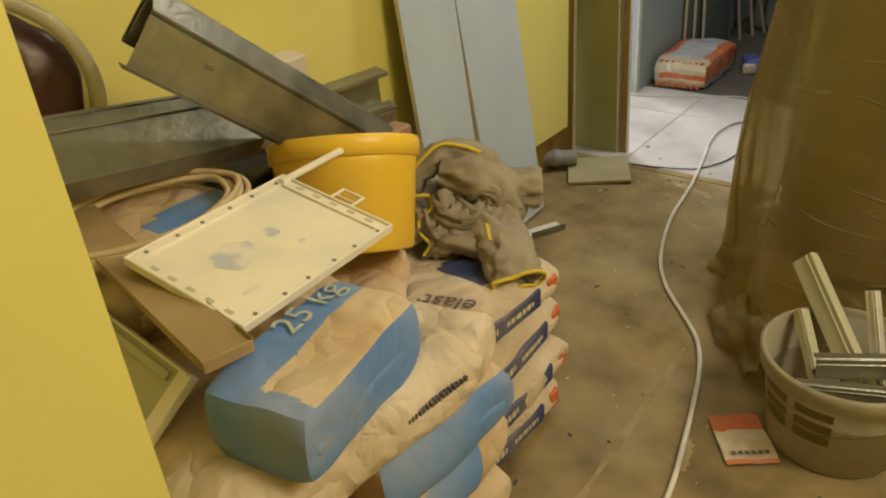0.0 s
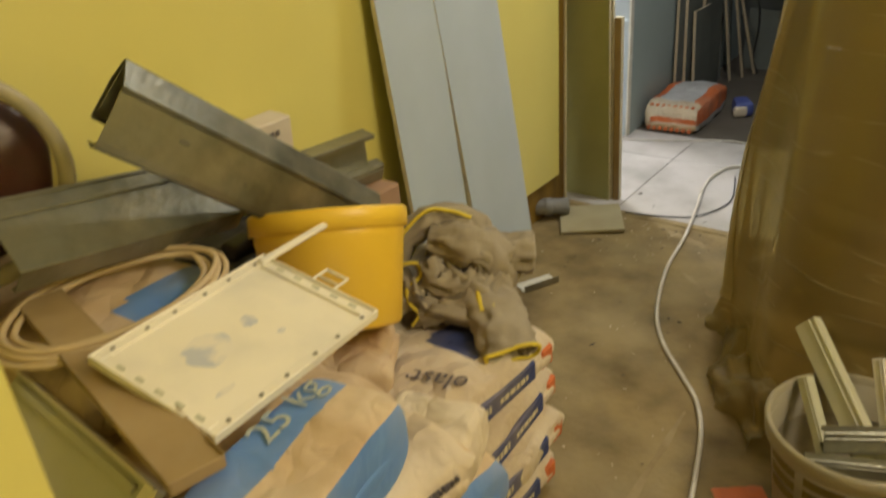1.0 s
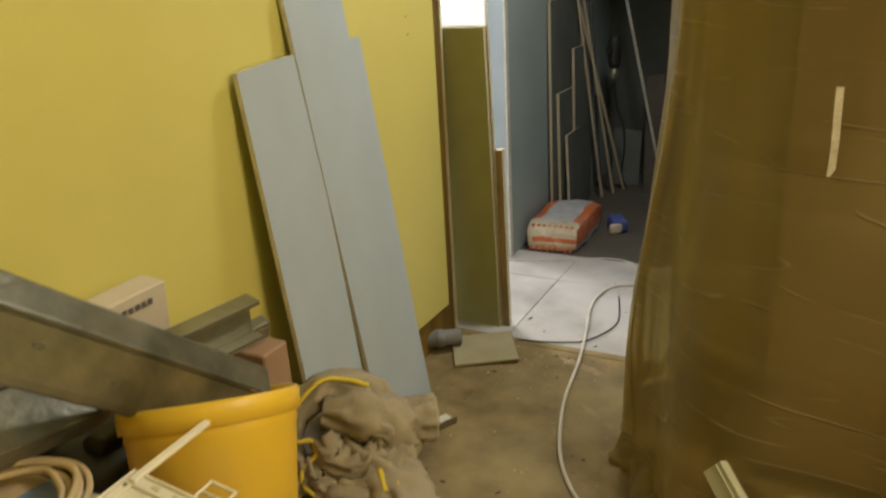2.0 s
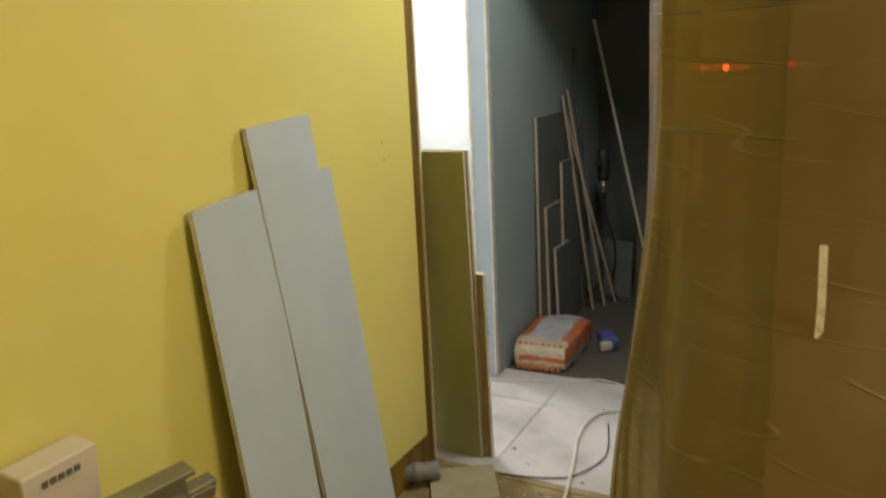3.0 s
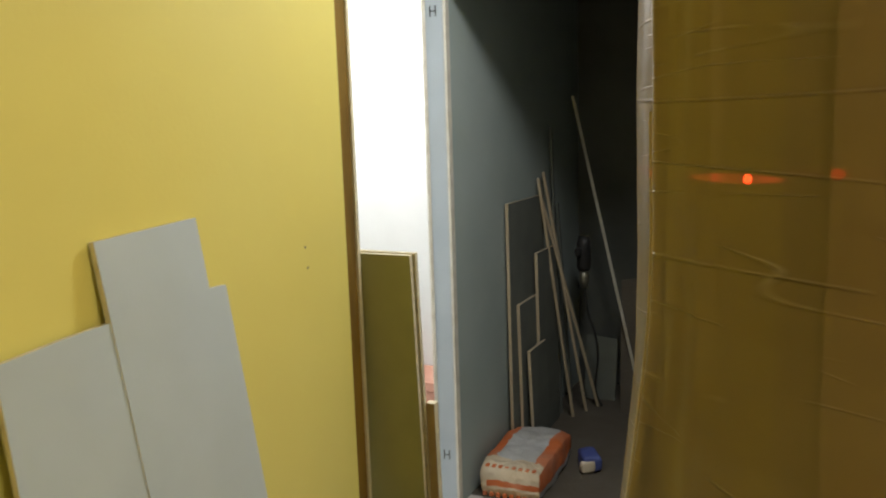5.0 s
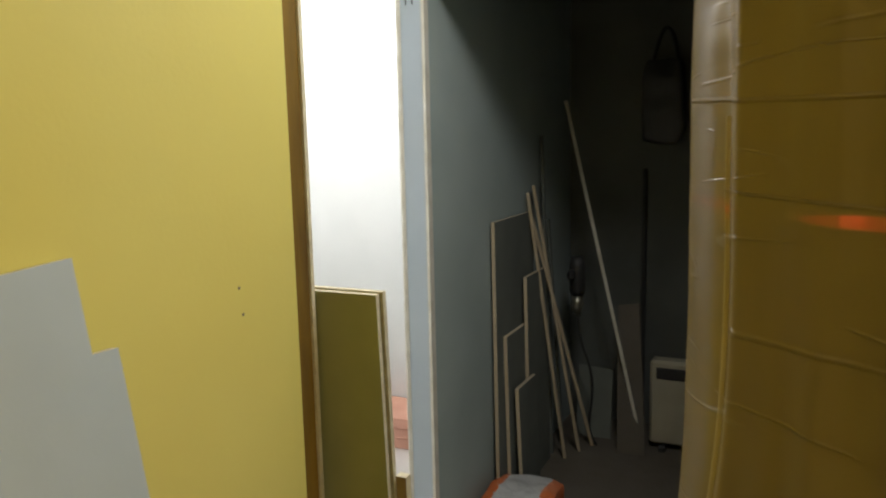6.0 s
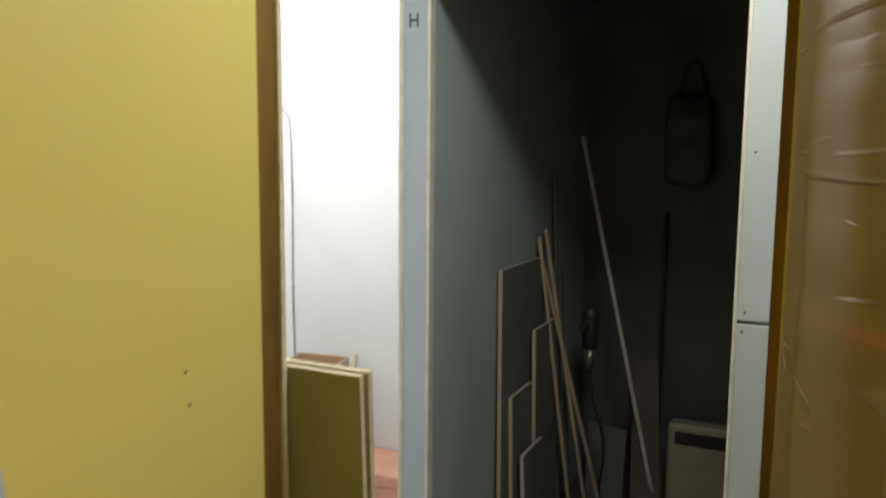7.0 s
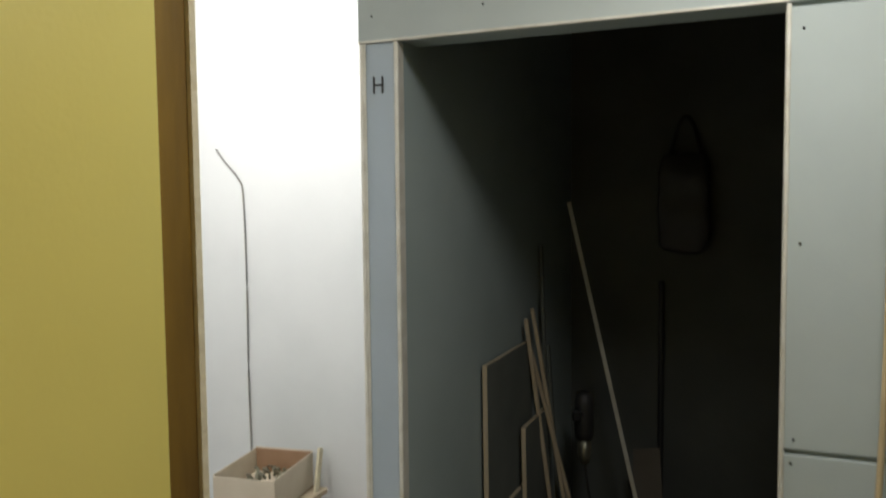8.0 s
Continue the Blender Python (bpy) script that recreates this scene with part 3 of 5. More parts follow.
for k in range(6):
    paper_bag(pose(0.215 if k < 5 else 0.32, -0.08 if k < 5 else -0.11, 0.06 + 0.118 * k, 0, 0, 3 * (k % 3) - 3), (0.40, 0.44, 0.120) if k < 5 else (0.32, 0.34, 0.115), 31 + k if k < 5 else 44,
              (lambda c, n: 1 if n.z > 0.5 and 0.05 < c.x < 0.5 and c.y > -0.1 else 0) if k == 5 else plain_paint(), "tan paper bag with a blue patch under a cable coil" if k == 5 else "dusty tan paper bag deep in the heap")
paper_bag(pose(0.075, 0.0, 0.19, 0, 0, 0), (0.12, 0.10, 0.11), 38, plain_paint(), "small dusty paper bag squeezed behind the stack")
paper_bag(pose(0.075, -0.02, 0.685, 0, 0, 0), (0.13, 0.44, 0.11), 37, plain_paint(), "dusty tan paper bag against the yellow wall")
for k in range(3):
    paper_bag(pose(0.165, 0.42, 0.06 + 0.115 * k, 0, 0, 2 - 3 * k), (0.30, 0.42, 0.118), 51 + k, plain_paint(), "dusty tan paper bag under the yellow bucket")

# ---- yellow bucket ----
bucket = thing("bucket", Matrix.Translation((0.449, 0.212, 0.525)) @ Vector((-0.280, 0.345, 0.896)).to_track_quat("Z", "Y").to_matrix().to_4x4(), "open yellow plastic bucket tilted on bags, profile in it", "bucket")
part("body", lathe([(0.0001, 0.0), (0.114, 0.0), (0.119, 0.006), (0.134, 0.155), (0.136, 0.160), (0.136, 0.200), (0.131, 0.200), (0.116, 0.02), (0.0001, 0.018)], 56), BUCKET, bucket, smooth=True)
part("rim", lathe([(0.136, 0.172), (0.1435, 0.174), (0.1445, 0.205), (0.141, 0.210), (0.132, 0.210), (0.130, 0.200), (0.136, 0.172)], 56), BUCKET, bucket, "thick raised yellow rim", smooth=True)
for a in (-1.02, -0.80):
    stud = lathe([(0.0001, 0.003), (0.0035, 0.002), (0.004, 0.0)], 10)
    part("rivet", stud, BROWN_METAL, bucket).matrix_basis = pose(0.1335 * math.cos(a), 0.1335 * math.sin(a), 0.140, 0, 90, math.degrees(a))
paper_bag(pose(0.452, 0.200, 0.462, 0, 0, 35), (0.21, 0.20, 0.074), 63, plain_paint(), "crumpled brown paper bag squeezed under the yellow bucket", lump=0.020)

# ---- steel profiles on the heap ----
def bent_sheet(section, length, thick=0.0018):
    """A long folded sheet: its section in y and z, drawn out along x."""
    bm = bmesh.new()
    rows = []
    for x in (0.0, length):
        rows.append([bm.verts.new((x, y, z)) for y, z in section])
    faces = [bm.faces.new((rows[0][i], rows[1][i], rows[1][i + 1], rows[0][i + 1])) for i in range(len(section) - 1)]
    bmesh.ops.recalc_face_normals(bm, faces=faces)
    bmesh.ops.solidify(bm, geom=faces, thickness=thick)
    return bm


def steel_trough(at, length, label):
    """A folded steel profile: a broad web, a rolled rib, a sloping upper plate and a back flange."""
    ob = thing("steel_trough", at, label, "metal profile", "steel profiles")
    web = part("web", bent_sheet(((0.030, -0.004), (0.012, -0.010), (0.003, -0.006), (0.0, 0.004), (0.0, 0.078), (-0.003, 0.081)), length), STEEL, ob)
    part("upper_plate", bent_sheet(((-0.004, 0.082), (-0.0045, 0.086), (0.0, 0.090), (0.026, 0.122), (0.030, 0.124), (0.034, 0.122)), length), STEEL, ob)
    part("back_flange", bent_sheet(((0.034, 0.121), (0.048, 0.090), (0.056, 0.030), (0.048, 0.026)), length), STEEL, ob)
    part("inner_flange", bent_sheet(((0.026, 0.115), (0.034, 0.085), (0.040, 0.045)), length * 0.97), STEEL, ob)
    for x, z, r in ((0.118, 0.050, 0.007), (0.245, 0.030, 0.003), (0.36, 0.022, 0.003)):
        dent = lathe([(0.0001, 0.0008), (r, 0.0006), (r * 1.1, 0.0)], 14)
        bmesh.ops.scale(dent, vec=(1.3, 0.7, 1), verts=dent.verts[:])
        part("dirt_spot", dent, material("grey_dirt", (0.15, 0.14, 0.10), 0.8) if x < 0.2 else bpy.data.materials["grey_dirt"], web).matrix_basis = pose(x, -0.0022, z, 90, 0, 0)
    return ob


steel_trough(axes((0.340, -0.076, 0.958), (0.075, 0.409, -0.352), (0.09, 0.59, 0.80)), 0.545, "wide dusty galvanised steel profile leaning into the bucket")
channel("steel_channel", 0.385, 0.130, 0.05, 0.002, axes((0.320, -0.222, 0.815), (0.005, 0.377, -0.060), (-0.10, 0.043, 0.071)), STEEL,
        "wide dusty galvanised steel channel lying on the bags", group="steel profiles")
gutter = thing("steel_gutter", axes((0.2555, -0.1830, 0.738), (0.4945, -0.1025, -0.010), (0.03, 0.02, 1)), "dusty brown metal channel lying open side up", "metal profile", "steel profiles")
part("web", box((0, -0.034, 0), (0.51, 0.030, 0.002), 0.0006), BROWN_METAL, gutter)
part("flange", box((0.47, 0.028, 0.002), (0.51, 0.030, 0.007), 0.0006), BROWN_METAL, gutter)
part("flange", box((0, 0.028, -0.008), (0.47, 0.030, 0.0025), 0.0006), BROWN_METAL, gutter)
part("flange", box((0, -0.034, -0.012), (0.51, -0.032, 0.003), 0.0006), BROWN_METAL, gutter)
part("end_lip", box((0.506, -0.032, -0.014), (0.51, 0.030, 0.003), 0.001), BROWN_METAL, gutter)

# ---- cream metal tray ----
corner, right_c, left_c = Vector((0.719, -0.239, 0.722)), Vector((0.699, 0.066, 0.717)), Vector((0.504, -0.244, 0.764))
tray = thing("metal_tray", axes(corner, right_c - corner, (corner - left_c).cross(right_c - corner)), "cream coated metal tray with punched flanges, lying askew on bags", "metal tray")
L, W = (right_c - corner).length, (left_c - corner).length
flanges = []
part("plate", box((0.012, 0.012, -0.012), (L - 0.012, W - 0.012, -0.008), 0.001), CREAM, tray)
for lo, hi in (((0, 0, -0.0145), (L, 0.004, 0.0)), ((0, W - 0.004, -0.0145), (L, W, 0.0)), ((0, 0.004, -0.0145), (0.004, W - 0.004, 0.0)), ((L - 0.004, 0.004, -0.0145), (L, W - 0.004, 0.0))):
    part("side_wall", box(lo, hi, 0.0012), CREAM, tray)
for lo, hi in (((0.004, 0.004, -0.010), (L - 0.004, 0.016, -0.004)), ((0.004, W - 0.016, -0.010), (L - 0.004, W - 0.004, -0.004)),
               ((0.004, 0.016, -0.010), (0.022, W - 0.016, -0.004)), ((L - 0.022, 0.016, -0.010), (L - 0.004, W - 0.016, -0.004))):
    flanges.append(part("flange", box(lo, hi, 0.001), CREAM, tray))
for k in range(6):
    for y, edge in ((0.0095, flanges[0]), (W - 0.0095, flanges[1])):
        part("hole", lathe([(0.0001, 0.0008), (0.0032, 0.0006), (0.0034, 0.0)], 10), HOLE, edge).matrix_basis = pose(0.03 + k * (L - 0.06) / 5 + 0.004 * (k % 2), y, -0.0038)
for k in range(5):
    for x, edge in ((0.0125, flanges[2]), (L - 0.0125, flanges[3])):
        part("slot", box((x - 0.003, 0.03 + k * 0.034, -0.0039), (x + 0.003, 0.043 + k * 0.034, -0.0031), 0.0), PALE_PANEL, edge)
for x0, x1, y0, y1 in ((0.060, 0.150, 0.085, 0.160), (0.165, 0.195, 0.110, 0.140), (0.045, 0.085, 0.045, 0.056), (0.185, 0.200, 0.070, 0.085)):
    smudge = bmesh.new()
    ring = [smudge.verts.new(((x0 + x1) / 2 + (x1 - x0) / 2 * math.cos(a / 18 * 6.283) * (0.8 + 0.3 * noise.noise((a * 0.7, x0 * 50, 0))),
                              (y0 + y1) / 2 + (y1 - y0) / 2 * math.sin(a / 18 * 6.283) * (0.8 + 0.3 * noise.noise((a * 0.7, y0 * 50, 4))), -0.0074)) for a in range(18)]
    smudge.faces.new(ring)
    part("smudge", smudge, SMUDGE, tray, "bluish grey smear")
part("rod", box((L - 0.02, W - 0.02, -0.006), (L + 0.13, W - 0.008, 0.002), 0.002, pose(0, 0, 0)), CREAM, tray, "pale plastic rod")
for lo, hi in (((L, 0.085, -0.012), (L + 0.042, 0.089, -0.008)), ((L, 0.125, -0.012), (L + 0.042, 0.129, -0.008)), ((L + 0.038, 0.089, -0.012), (L + 0.042, 0.125, -0.008)), ((L + 0.018, 0.089, -0.012), (L + 0.021, 0.125, -0.008))):
    part("wire_clip", box(lo, hi, 0.001), CREAM, tray)

# ---- pale panel under the brown channel ----
panel = thing("pale_panel", axes((0.668, -0.297, 0.662), (-0.262, 0.017, 0.020), (0.026, -0.579, 0.76)), "pale green grey metal panel with folded edges, leaning on bags", "panel")
part("plate", box((0.0, 0.0, -0.006), (0.34, 0.115, -0.003), 0.001), PALE_PANEL, panel)
part("fold", box((0.0, -0.004, -0.012), (0.34, 0.0, 0.006), 0.001), CREAM, panel)
end_fold = part("fold", box((-0.004, -0.004, -0.012), (0.020, 0.115, 0.002), 0.001), CREAM, panel)
part("ridge", box((0.03, 0.008, -0.003), (0.33, 0.020, 0.004), 0.0015), PALE_PANEL, panel)
part("hole", lathe([(0.0001, 0.0008), (0.003, 0.0006), (0.0034, 0.0)], 10), BROWN_METAL, end_fold).matrix_basis = pose(0.008, 0.085, 0.0022)

# ---- coil of beige cable ----
coil = thing("cable_coil", pose(0.349, -0.120, 0.714), "coil of beige electric cable lying on bags", "cable")
for k in range(5):
    pts = []
    for a in range(14):
        t = 2 * math.pi * a / 14
        r = 1 - 0.05 * k + 0.05 * noise.noise((a * 0.9, k * 2.7, 1))
        pts.append((0.125 * r * math.cos(t + 0.4), 0.178 * r * math.sin(t + 0.4), 0.006 * (k % 3) + 0.012 * noise.noise((a, k, 5)) + 0.012))
    part("turn", tube(pts, 0.0052, 8, closed=True), CORD, coil, smooth=True)

# ---- clear pail with dark contents ----
pail = thing("clear_pail", axes((0.03, -0.19, 0.905), (0.27, -0.15, 1.0), (0.93, -0.37, 0.06)), "clear plastic pail on its side with dark brown contents", "pail")
pail.matrix_world = Matrix.Translation((0.055, -0.175, 0.902)) @ Vector((0.93, -0.37, 0.05)).to_track_quat("Z", "Y").to_matrix().to_4x4()
part("wall", lathe([(0.0001, 0.0), (0.135, 0.0), (0.14, 0.01), (0.152, 0.10)], 48), CLEAR, pail, smooth=True)
part("rim", lathe([(0.146, 0.088), (0.166, 0.090), (0.170, 0.110), (0.163, 0.118), (0.146, 0.110), (0.146, 0.088)], 48), TUB, pail, "pale thick plastic rim", smooth=True)
mass = bmesh.new()
bmesh.ops.create_icosphere(mass, subdivisions=4, radius=1.0)
for v in mass.verts:
    p = Vector((v.co.x * 0.142, v.co.y * 0.142, 0.055 + v.co.z * 0.042))
    v.co = p + v.co * 0.010 * noise.noise(p * 25)
part("contents", mass, DARK_BROWN, pail, "dark reddish brown contents", smooth=True)
part("cover", lathe([(0.0001, 0.107), (0.10, 0.104), (0.150, 0.1)], 40), GLOSS, pail, "clear glossy cover sheet", smooth=True)

# ---- work clothes on the far bags ----
def cloth_point(theta, phi, size, seed):
    d = Vector((math.cos(theta) * math.cos(phi), math.sin(theta) * math.cos(phi), math.sin(phi)))
    p = Vector((d.x * size[0], d.y * size[1], d.z * size[2]))
    q = p * 9 + Vector((seed, seed * 2.1, 0))
    q += noise.noise_vector(q * 0.5) * 1.4
    ridge = 1 - abs(noise.noise(q)) * 2.6
    small = 1 - abs(noise.noise(q * 2.3)) * 2.2
    p += d * (0.062 * ridge + 0.008 * small)
    p.z = max(p.z, 0.0)
    return p


def cloth_lump(size, seed, steps=72):
    bm = bmesh.new()
    rows = []
    for i in range(steps // 2 + 1):
        phi = math.pi / 2 * (1 - i / (steps / 2) * 1.06)
        rows.append([bm.verts.new(cloth_point(2 * math.pi * j / steps, phi, size, seed)) for j in range(steps)])
    for a, b in zip(rows, rows[1:]):
        for j in range(steps):
            bm.faces.new((a[j], b[j], b[(j + 1) % steps], a[(j + 1) % steps]))
    bmesh.ops.remove_doubles(bm, verts=bm.verts[:], dist=0.0004)
    return bm


def sleeve_shape(path, radii, flat, seed, sides=28):
    """A crumpled, flattened tube of cloth, open at its far end."""
    bm = bmesh.new()
    rings = []
    count = 22
    for i in range(count):
        u = i / (count - 1) * (len(path) - 1)
        k = min(int(u), len(path) - 2)
        f = u - k
        f = f * f * (3 - 2 * f)
        p = Vector(path[k]).lerp(Vector(path[k + 1]), u - k)
        d = (Vector(path[k + 1]) - Vector(path[k])).normalized()
        side = d.cross(Vector((0, 0, 1))).normalized()
        up = side.cross(d)
        r = radii[k] + (radii[k + 1] - radii[k]) * f
        ring = []
        for j in range(sides):
            a = 2 * math.pi * j / sides
            q = p + side * math.cos(a) * r + up * math.sin(a) * r * flat
            crease = noise.noise(Vector((math.cos(a) * 2.4 + seed, math.sin(a) * 2.4, u * 1.3 + 0.6 * math.sin(a + seed))))
            q += (q - p).normalized() * (0.011 * (1 - abs(crease) * 3.2) + 0.003 * noise.noise(q * 40))
            ring.append(bm.verts.new(q))
        rings.append(ring)
    for a, b in zip(rings, rings[1:]):
        for j in range(sides):
            bm.faces.new((a[j], a[(j + 1) % sides], b[(j + 1) % sides], b[j]))
    inner = [bm.verts.new(v.co * 0.86 + sum((x.co for x in rings[-1]), Vector()) / sides * 0.14) for v in rings[-1]]
    deep = [bm.verts.new(v.co * 0.5 + sum((x.co for x in rings[-4]), Vector()) / sides * 0.5) for v in rings[-4]]
    for a, b in ((rings[-1], inner), (inner, deep)):
        for j in range(sides):
            bm.faces.new((a[j], a[(j + 1) % sides], b[(j + 1) % sides], b[j]))
    bmesh.ops.recalc_face_normals(bm, faces=bm.faces[:])
    return bm, [v.co.copy() for v in rings[-1]]


clothes = thing("work_clothes", pose(0.484, 0.531, 0.425), "crumpled grey beige work clothes with yellow piping on bags", "clothes")


def spot(r, f, z):
    """A place on the heap of clothes: across it, towards the aisle, and up."""
    return Vector((0.79 * r + 0.61 * f, 0.61 * r - 0.79 * f, z))


size_c = (0.105, 0.085, 0.065)
part("jacket", cloth_lump(size_c, 4.0), CLOTH, clothes, smooth=True)
folds = ((((-0.135, 0.00, 0.085), (-0.10, -0.01, 0.150), (-0.04, -0.03, 0.185), (0.04, -0.03, 0.160), (0.08, 0.0, 0.10)), (0.020, 0.024, 0.030, 0.034, 0.03), 0.9, 1.0),
         (((-0.05, 0.005, 0.155), (0.02, 0.015, 0.140), (0.075, 0.02, 0.115), (0.09, 0.03, 0.06)), (0.030, 0.052, 0.050, 0.04), 0.85, 3.0),
         (((-0.128, 0.02, 0.115), (-0.125, 0.055, 0.075), (-0.105, 0.075, 0.025)), (0.018, 0.034, 0.030), 0.7, 5.0),
         (((-0.075, 0.085, 0.022), (-0.02, 0.09, 0.035), (0.04, 0.085, 0.055), (0.085, 0.05, 0.085)), (0.026, 0.032, 0.032, 0.026), 0.8, 7.0),
         (((-0.055, 0.045, 0.125), (-0.035, 0.070, 0.085), (0.01, 0.078, 0.075), (0.05, 0.065, 0.095)), (0.022, 0.025, 0.026, 0.02), 0.9, 9.0),
         (((-0.09, 0.06, 0.095), (-0.075, 0.08, 0.055), (-0.03, 0.095, 0.03)), (0.016, 0.022, 0.018), 0.8, 11.0),
         (((0.01, 0.04, 0.16), (0.05, 0.05, 0.125), (0.085, 0.045, 0.075)), (0.012, 0.022, 0.02), 0.9, 13.0))
for path, radii, flat, seed in folds:
    fold, rim = sleeve_shape([spot(*p) for p in path], radii, flat, seed)
    part("fold", fold, CLOTH, clothes, smooth=True)
arm, cuff_a = sleeve_shape([spot(*p) for p in ((0.05, 0.0, 0.115), (0.11, 0.0, 0.105), (0.165, 0.0, 0.100))], (0.05, 0.036, 0.042), 0.85, 2.0)
part("sleeve", arm, CLOTH, clothes, smooth=True)
leg, cuff_b = sleeve_shape([spot(*p) for p in ((0.045, 0.05, 0.070), (0.070, 0.12, 0.045), (0.080, 0.17, 0.028), (0.095, 0.225, 0.004))], (0.045, 0.054, 0.052, 0.050), 0.45, 6.0)
part("trouser_leg", leg, CLOTH, clothes, smooth=True)
part("piping", tube([p for p in cuff_b[::2]], 0.0042, 6, closed=True), PIPING, clothes, "yellow piping at the cuff", smooth=True)
for path in (((-0.140, 0.03, 0.118), (-0.105, 0.015, 0.168), (-0.05, 0.0, 0.212), (0.0, -0.005, 0.206), (0.04, 0.0, 0.19)),
             ((-0.138, 0.045, 0.118), (-0.10, 0.055, 0.125), (-0.075, 0.055, 0.122), (-0.072, 0.07, 0.100), (-0.098, 0.08, 0.085), (-0.098, 0.095, 0.058), (-0.08, 0.105, 0.035), (-0.095, 0.11, 0.012))):
    part("piping", tube([spot(*p) for p in path], 0.0042, 6), PIPING, clothes, "yellow piping along a seam", smooth=True)
for r in (0.040, 0.062):
    part("patch", tube([spot(r, 0.105, 0.075), spot(r + 0.002, 0.125, 0.070), spot(r + 0.005, 0.15, 0.057)], 0.0062, 6), PIPING, clothes, "yellow cloth tab")

# ---- offcuts and carton behind the bucket ----
stand = thing("carton", pose(0.13, 0.745, 0.0), "dusty brown carton behind the bucket, holding steel offcuts", "carton")
part("body", box((-0.11, -0.10, 0.0), (0.05, -0.015, 0.565), 0.004), KRAFT, stand)
channel("steel_offcut", 0.20, 0.085, 0.045, 0.0015, axes((0.262, 0.540, 0.692), (-0.28, -0.95, -0.06), (0.05, 0, 1)), STEEL, "short steel channel offcut standing on edge behind the bucket", group="steel offcuts")
channel("steel_offcut", 0.15, 0.045, 0.03, 0.0015, axes((0.10, 0.58, 0.567), (0.2, 1, 0.0), (0.3, 0, 1)), STEEL, "short narrow steel offcut on a carton", group="steel offcuts")
# Black lump added to darken the shaded gap between bags and wall.
sack = thing("black_sack", pose(0.135, 0.31, 0.350), "black filler put in the shaded gap between bags and wall", "sack")
part("body", bag_shape(0.25, 0.36, 0.262, 91, lambda c, n: 0, 0.022, 19), BLACK, sack).matrix_basis = pose(0, 0, 0.131)
part("tied_neck", bag_shape(0.05, 0.06, 0.05, 92, lambda c, n: 0, 0.01, 7), BLACK, sack).matrix_basis = pose(0.05, -0.08, 0.262, 10, 15, 0)
small_box = thing("small_carton", pose(0.055, 0.425, 0.610), "small white carton with faded print leaning on the wall", "carton")
part("body", box((-0.045, -0.075, 0.0), (0.02, 0.075, 0.185), 0.003, pose(0, 0, 0, 0, 4, 0)), CARTON, small_box)
for k in range(5):
    part("print_bar", box((0.0335, -0.04 + k * 0.016, 0.150), (0.0345, -0.029 + k * 0.016, 0.162)), INK, small_box)

# ---- plasterboard strips against the yellow wall ----
strip_mats = [BLUE_GYPSUM, CORE]
board("plasterboard_strip", ((0, 0), (0.235, 0), (0.235, 1.17), (0.12, 1.165), (0.0, 1.155)), 0.0125, (0.150, 0.862, 0.0), (0.030, 0.853, 1.163), (0, 1, 0), strip_mats,
      "grey blue plasterboard strip leaning on the yellow wall", "leaning strips")
board("plasterboard_strip", ((0, 0), (0.292, 0), (0.292, 1.168), (0.245, 1.172), (0.245, 1.318), (0.0, 1.318)), 0.0125, (0.150, 1.138, 0.0), (0.019, 1.061, 1.312), (0, 1, 0.055), strip_mats,
      "taller grey blue plasterboard strip with a notched corner", "leaning strips")
structure("screw_hole", lathe([(0.0001, 0.001), (0.003, 0.0008), (0.0035, 0.0)], 10), HOLE, "small dark screw hole in the yellow wall", "hole").matrix_world = pose(0.0, 1.687, 1.205, 0, 90, 0)
structure("screw_hole", lathe([(0.0001, 0.001), (0.003, 0.0008), (0.0035, 0.0)], 10), HOLE, "small dark screw hole in the yellow wall", "hole").matrix_world = pose(0.0, 1.694, 1.152, 0, 90, 0)

# ---- boards in the doorway ----
board("green_board", ((-0.07, 0), (0.175, 0), (0.175, 1.147), (-0.07, 1.147)), 0.0125, (-0.034, 2.020, 0.0), (-0.034, 1.962, 1.145), (1, 0, 0), [GREEN_GYPSUM, CORE],
      "olive green plasterboard strip standing in the doorway", "boards in the doorway")
board("green_board", ((-0.06, 0), (0.176, 0), (0.176, 1.150), (-0.06, 1.152)), 0.0125, (-0.030, 2.036, 0.0), (-0.030, 1.980, 1.150), (1, 0.02, 0), [CORE, CORE],
      "pale backed plasterboard strip behind the green one", "boards in the doorway")
board("narrow_board", ((0, 0), (0.026, 0), (0.026, 0.714), (0, 0.714)), 0.022, (0.150, 2.035, 0.0), (0.150, 2.008, 0.713), (1, 0, 0), [BROWN_METAL, CORE],
      "narrow brown board with pale edges beside the green board", "boards in the doorway")
scrap = thing("board_scrap", pose(0.170, 1.805, 0.014, 2, -2, 30), "dusty plasterboard scrap lying on the floor", "board")
part("sheet", box((-0.115, -0.105, -0.006), (0.115, 0.105, 0.0065), 0.002), material("dusty_board_scrap", (0.42, 0.38, 0.24), 0.85, (0.36, 0.32, 0.2), 8, 7, bump=0.3), scrap)
drain = thing("drain_pipe", Matrix.Translation((-0.05, 1.715, 0.048)) @ Vector((0.80, 0.60, 0.0)).to_track_quat("Z", "Y").to_matrix().to_4x4(), "short grey plastic drain pipe coming out of the wall foot", "pipe")
part("tube", lathe([(0.026, 0.0), (0.030, 0.0), (0.030, 0.155), (0.026, 0.155), (0.026, 0.0)], 28), PIPE_GREY, drain, smooth=True)
part("socket", lathe([(0.031, 0.06), (0.035, 0.062), (0.035, 0.09), (0.031, 0.092), (0.031, 0.06)], 28), PIPE_GREY, drain, smooth=True)
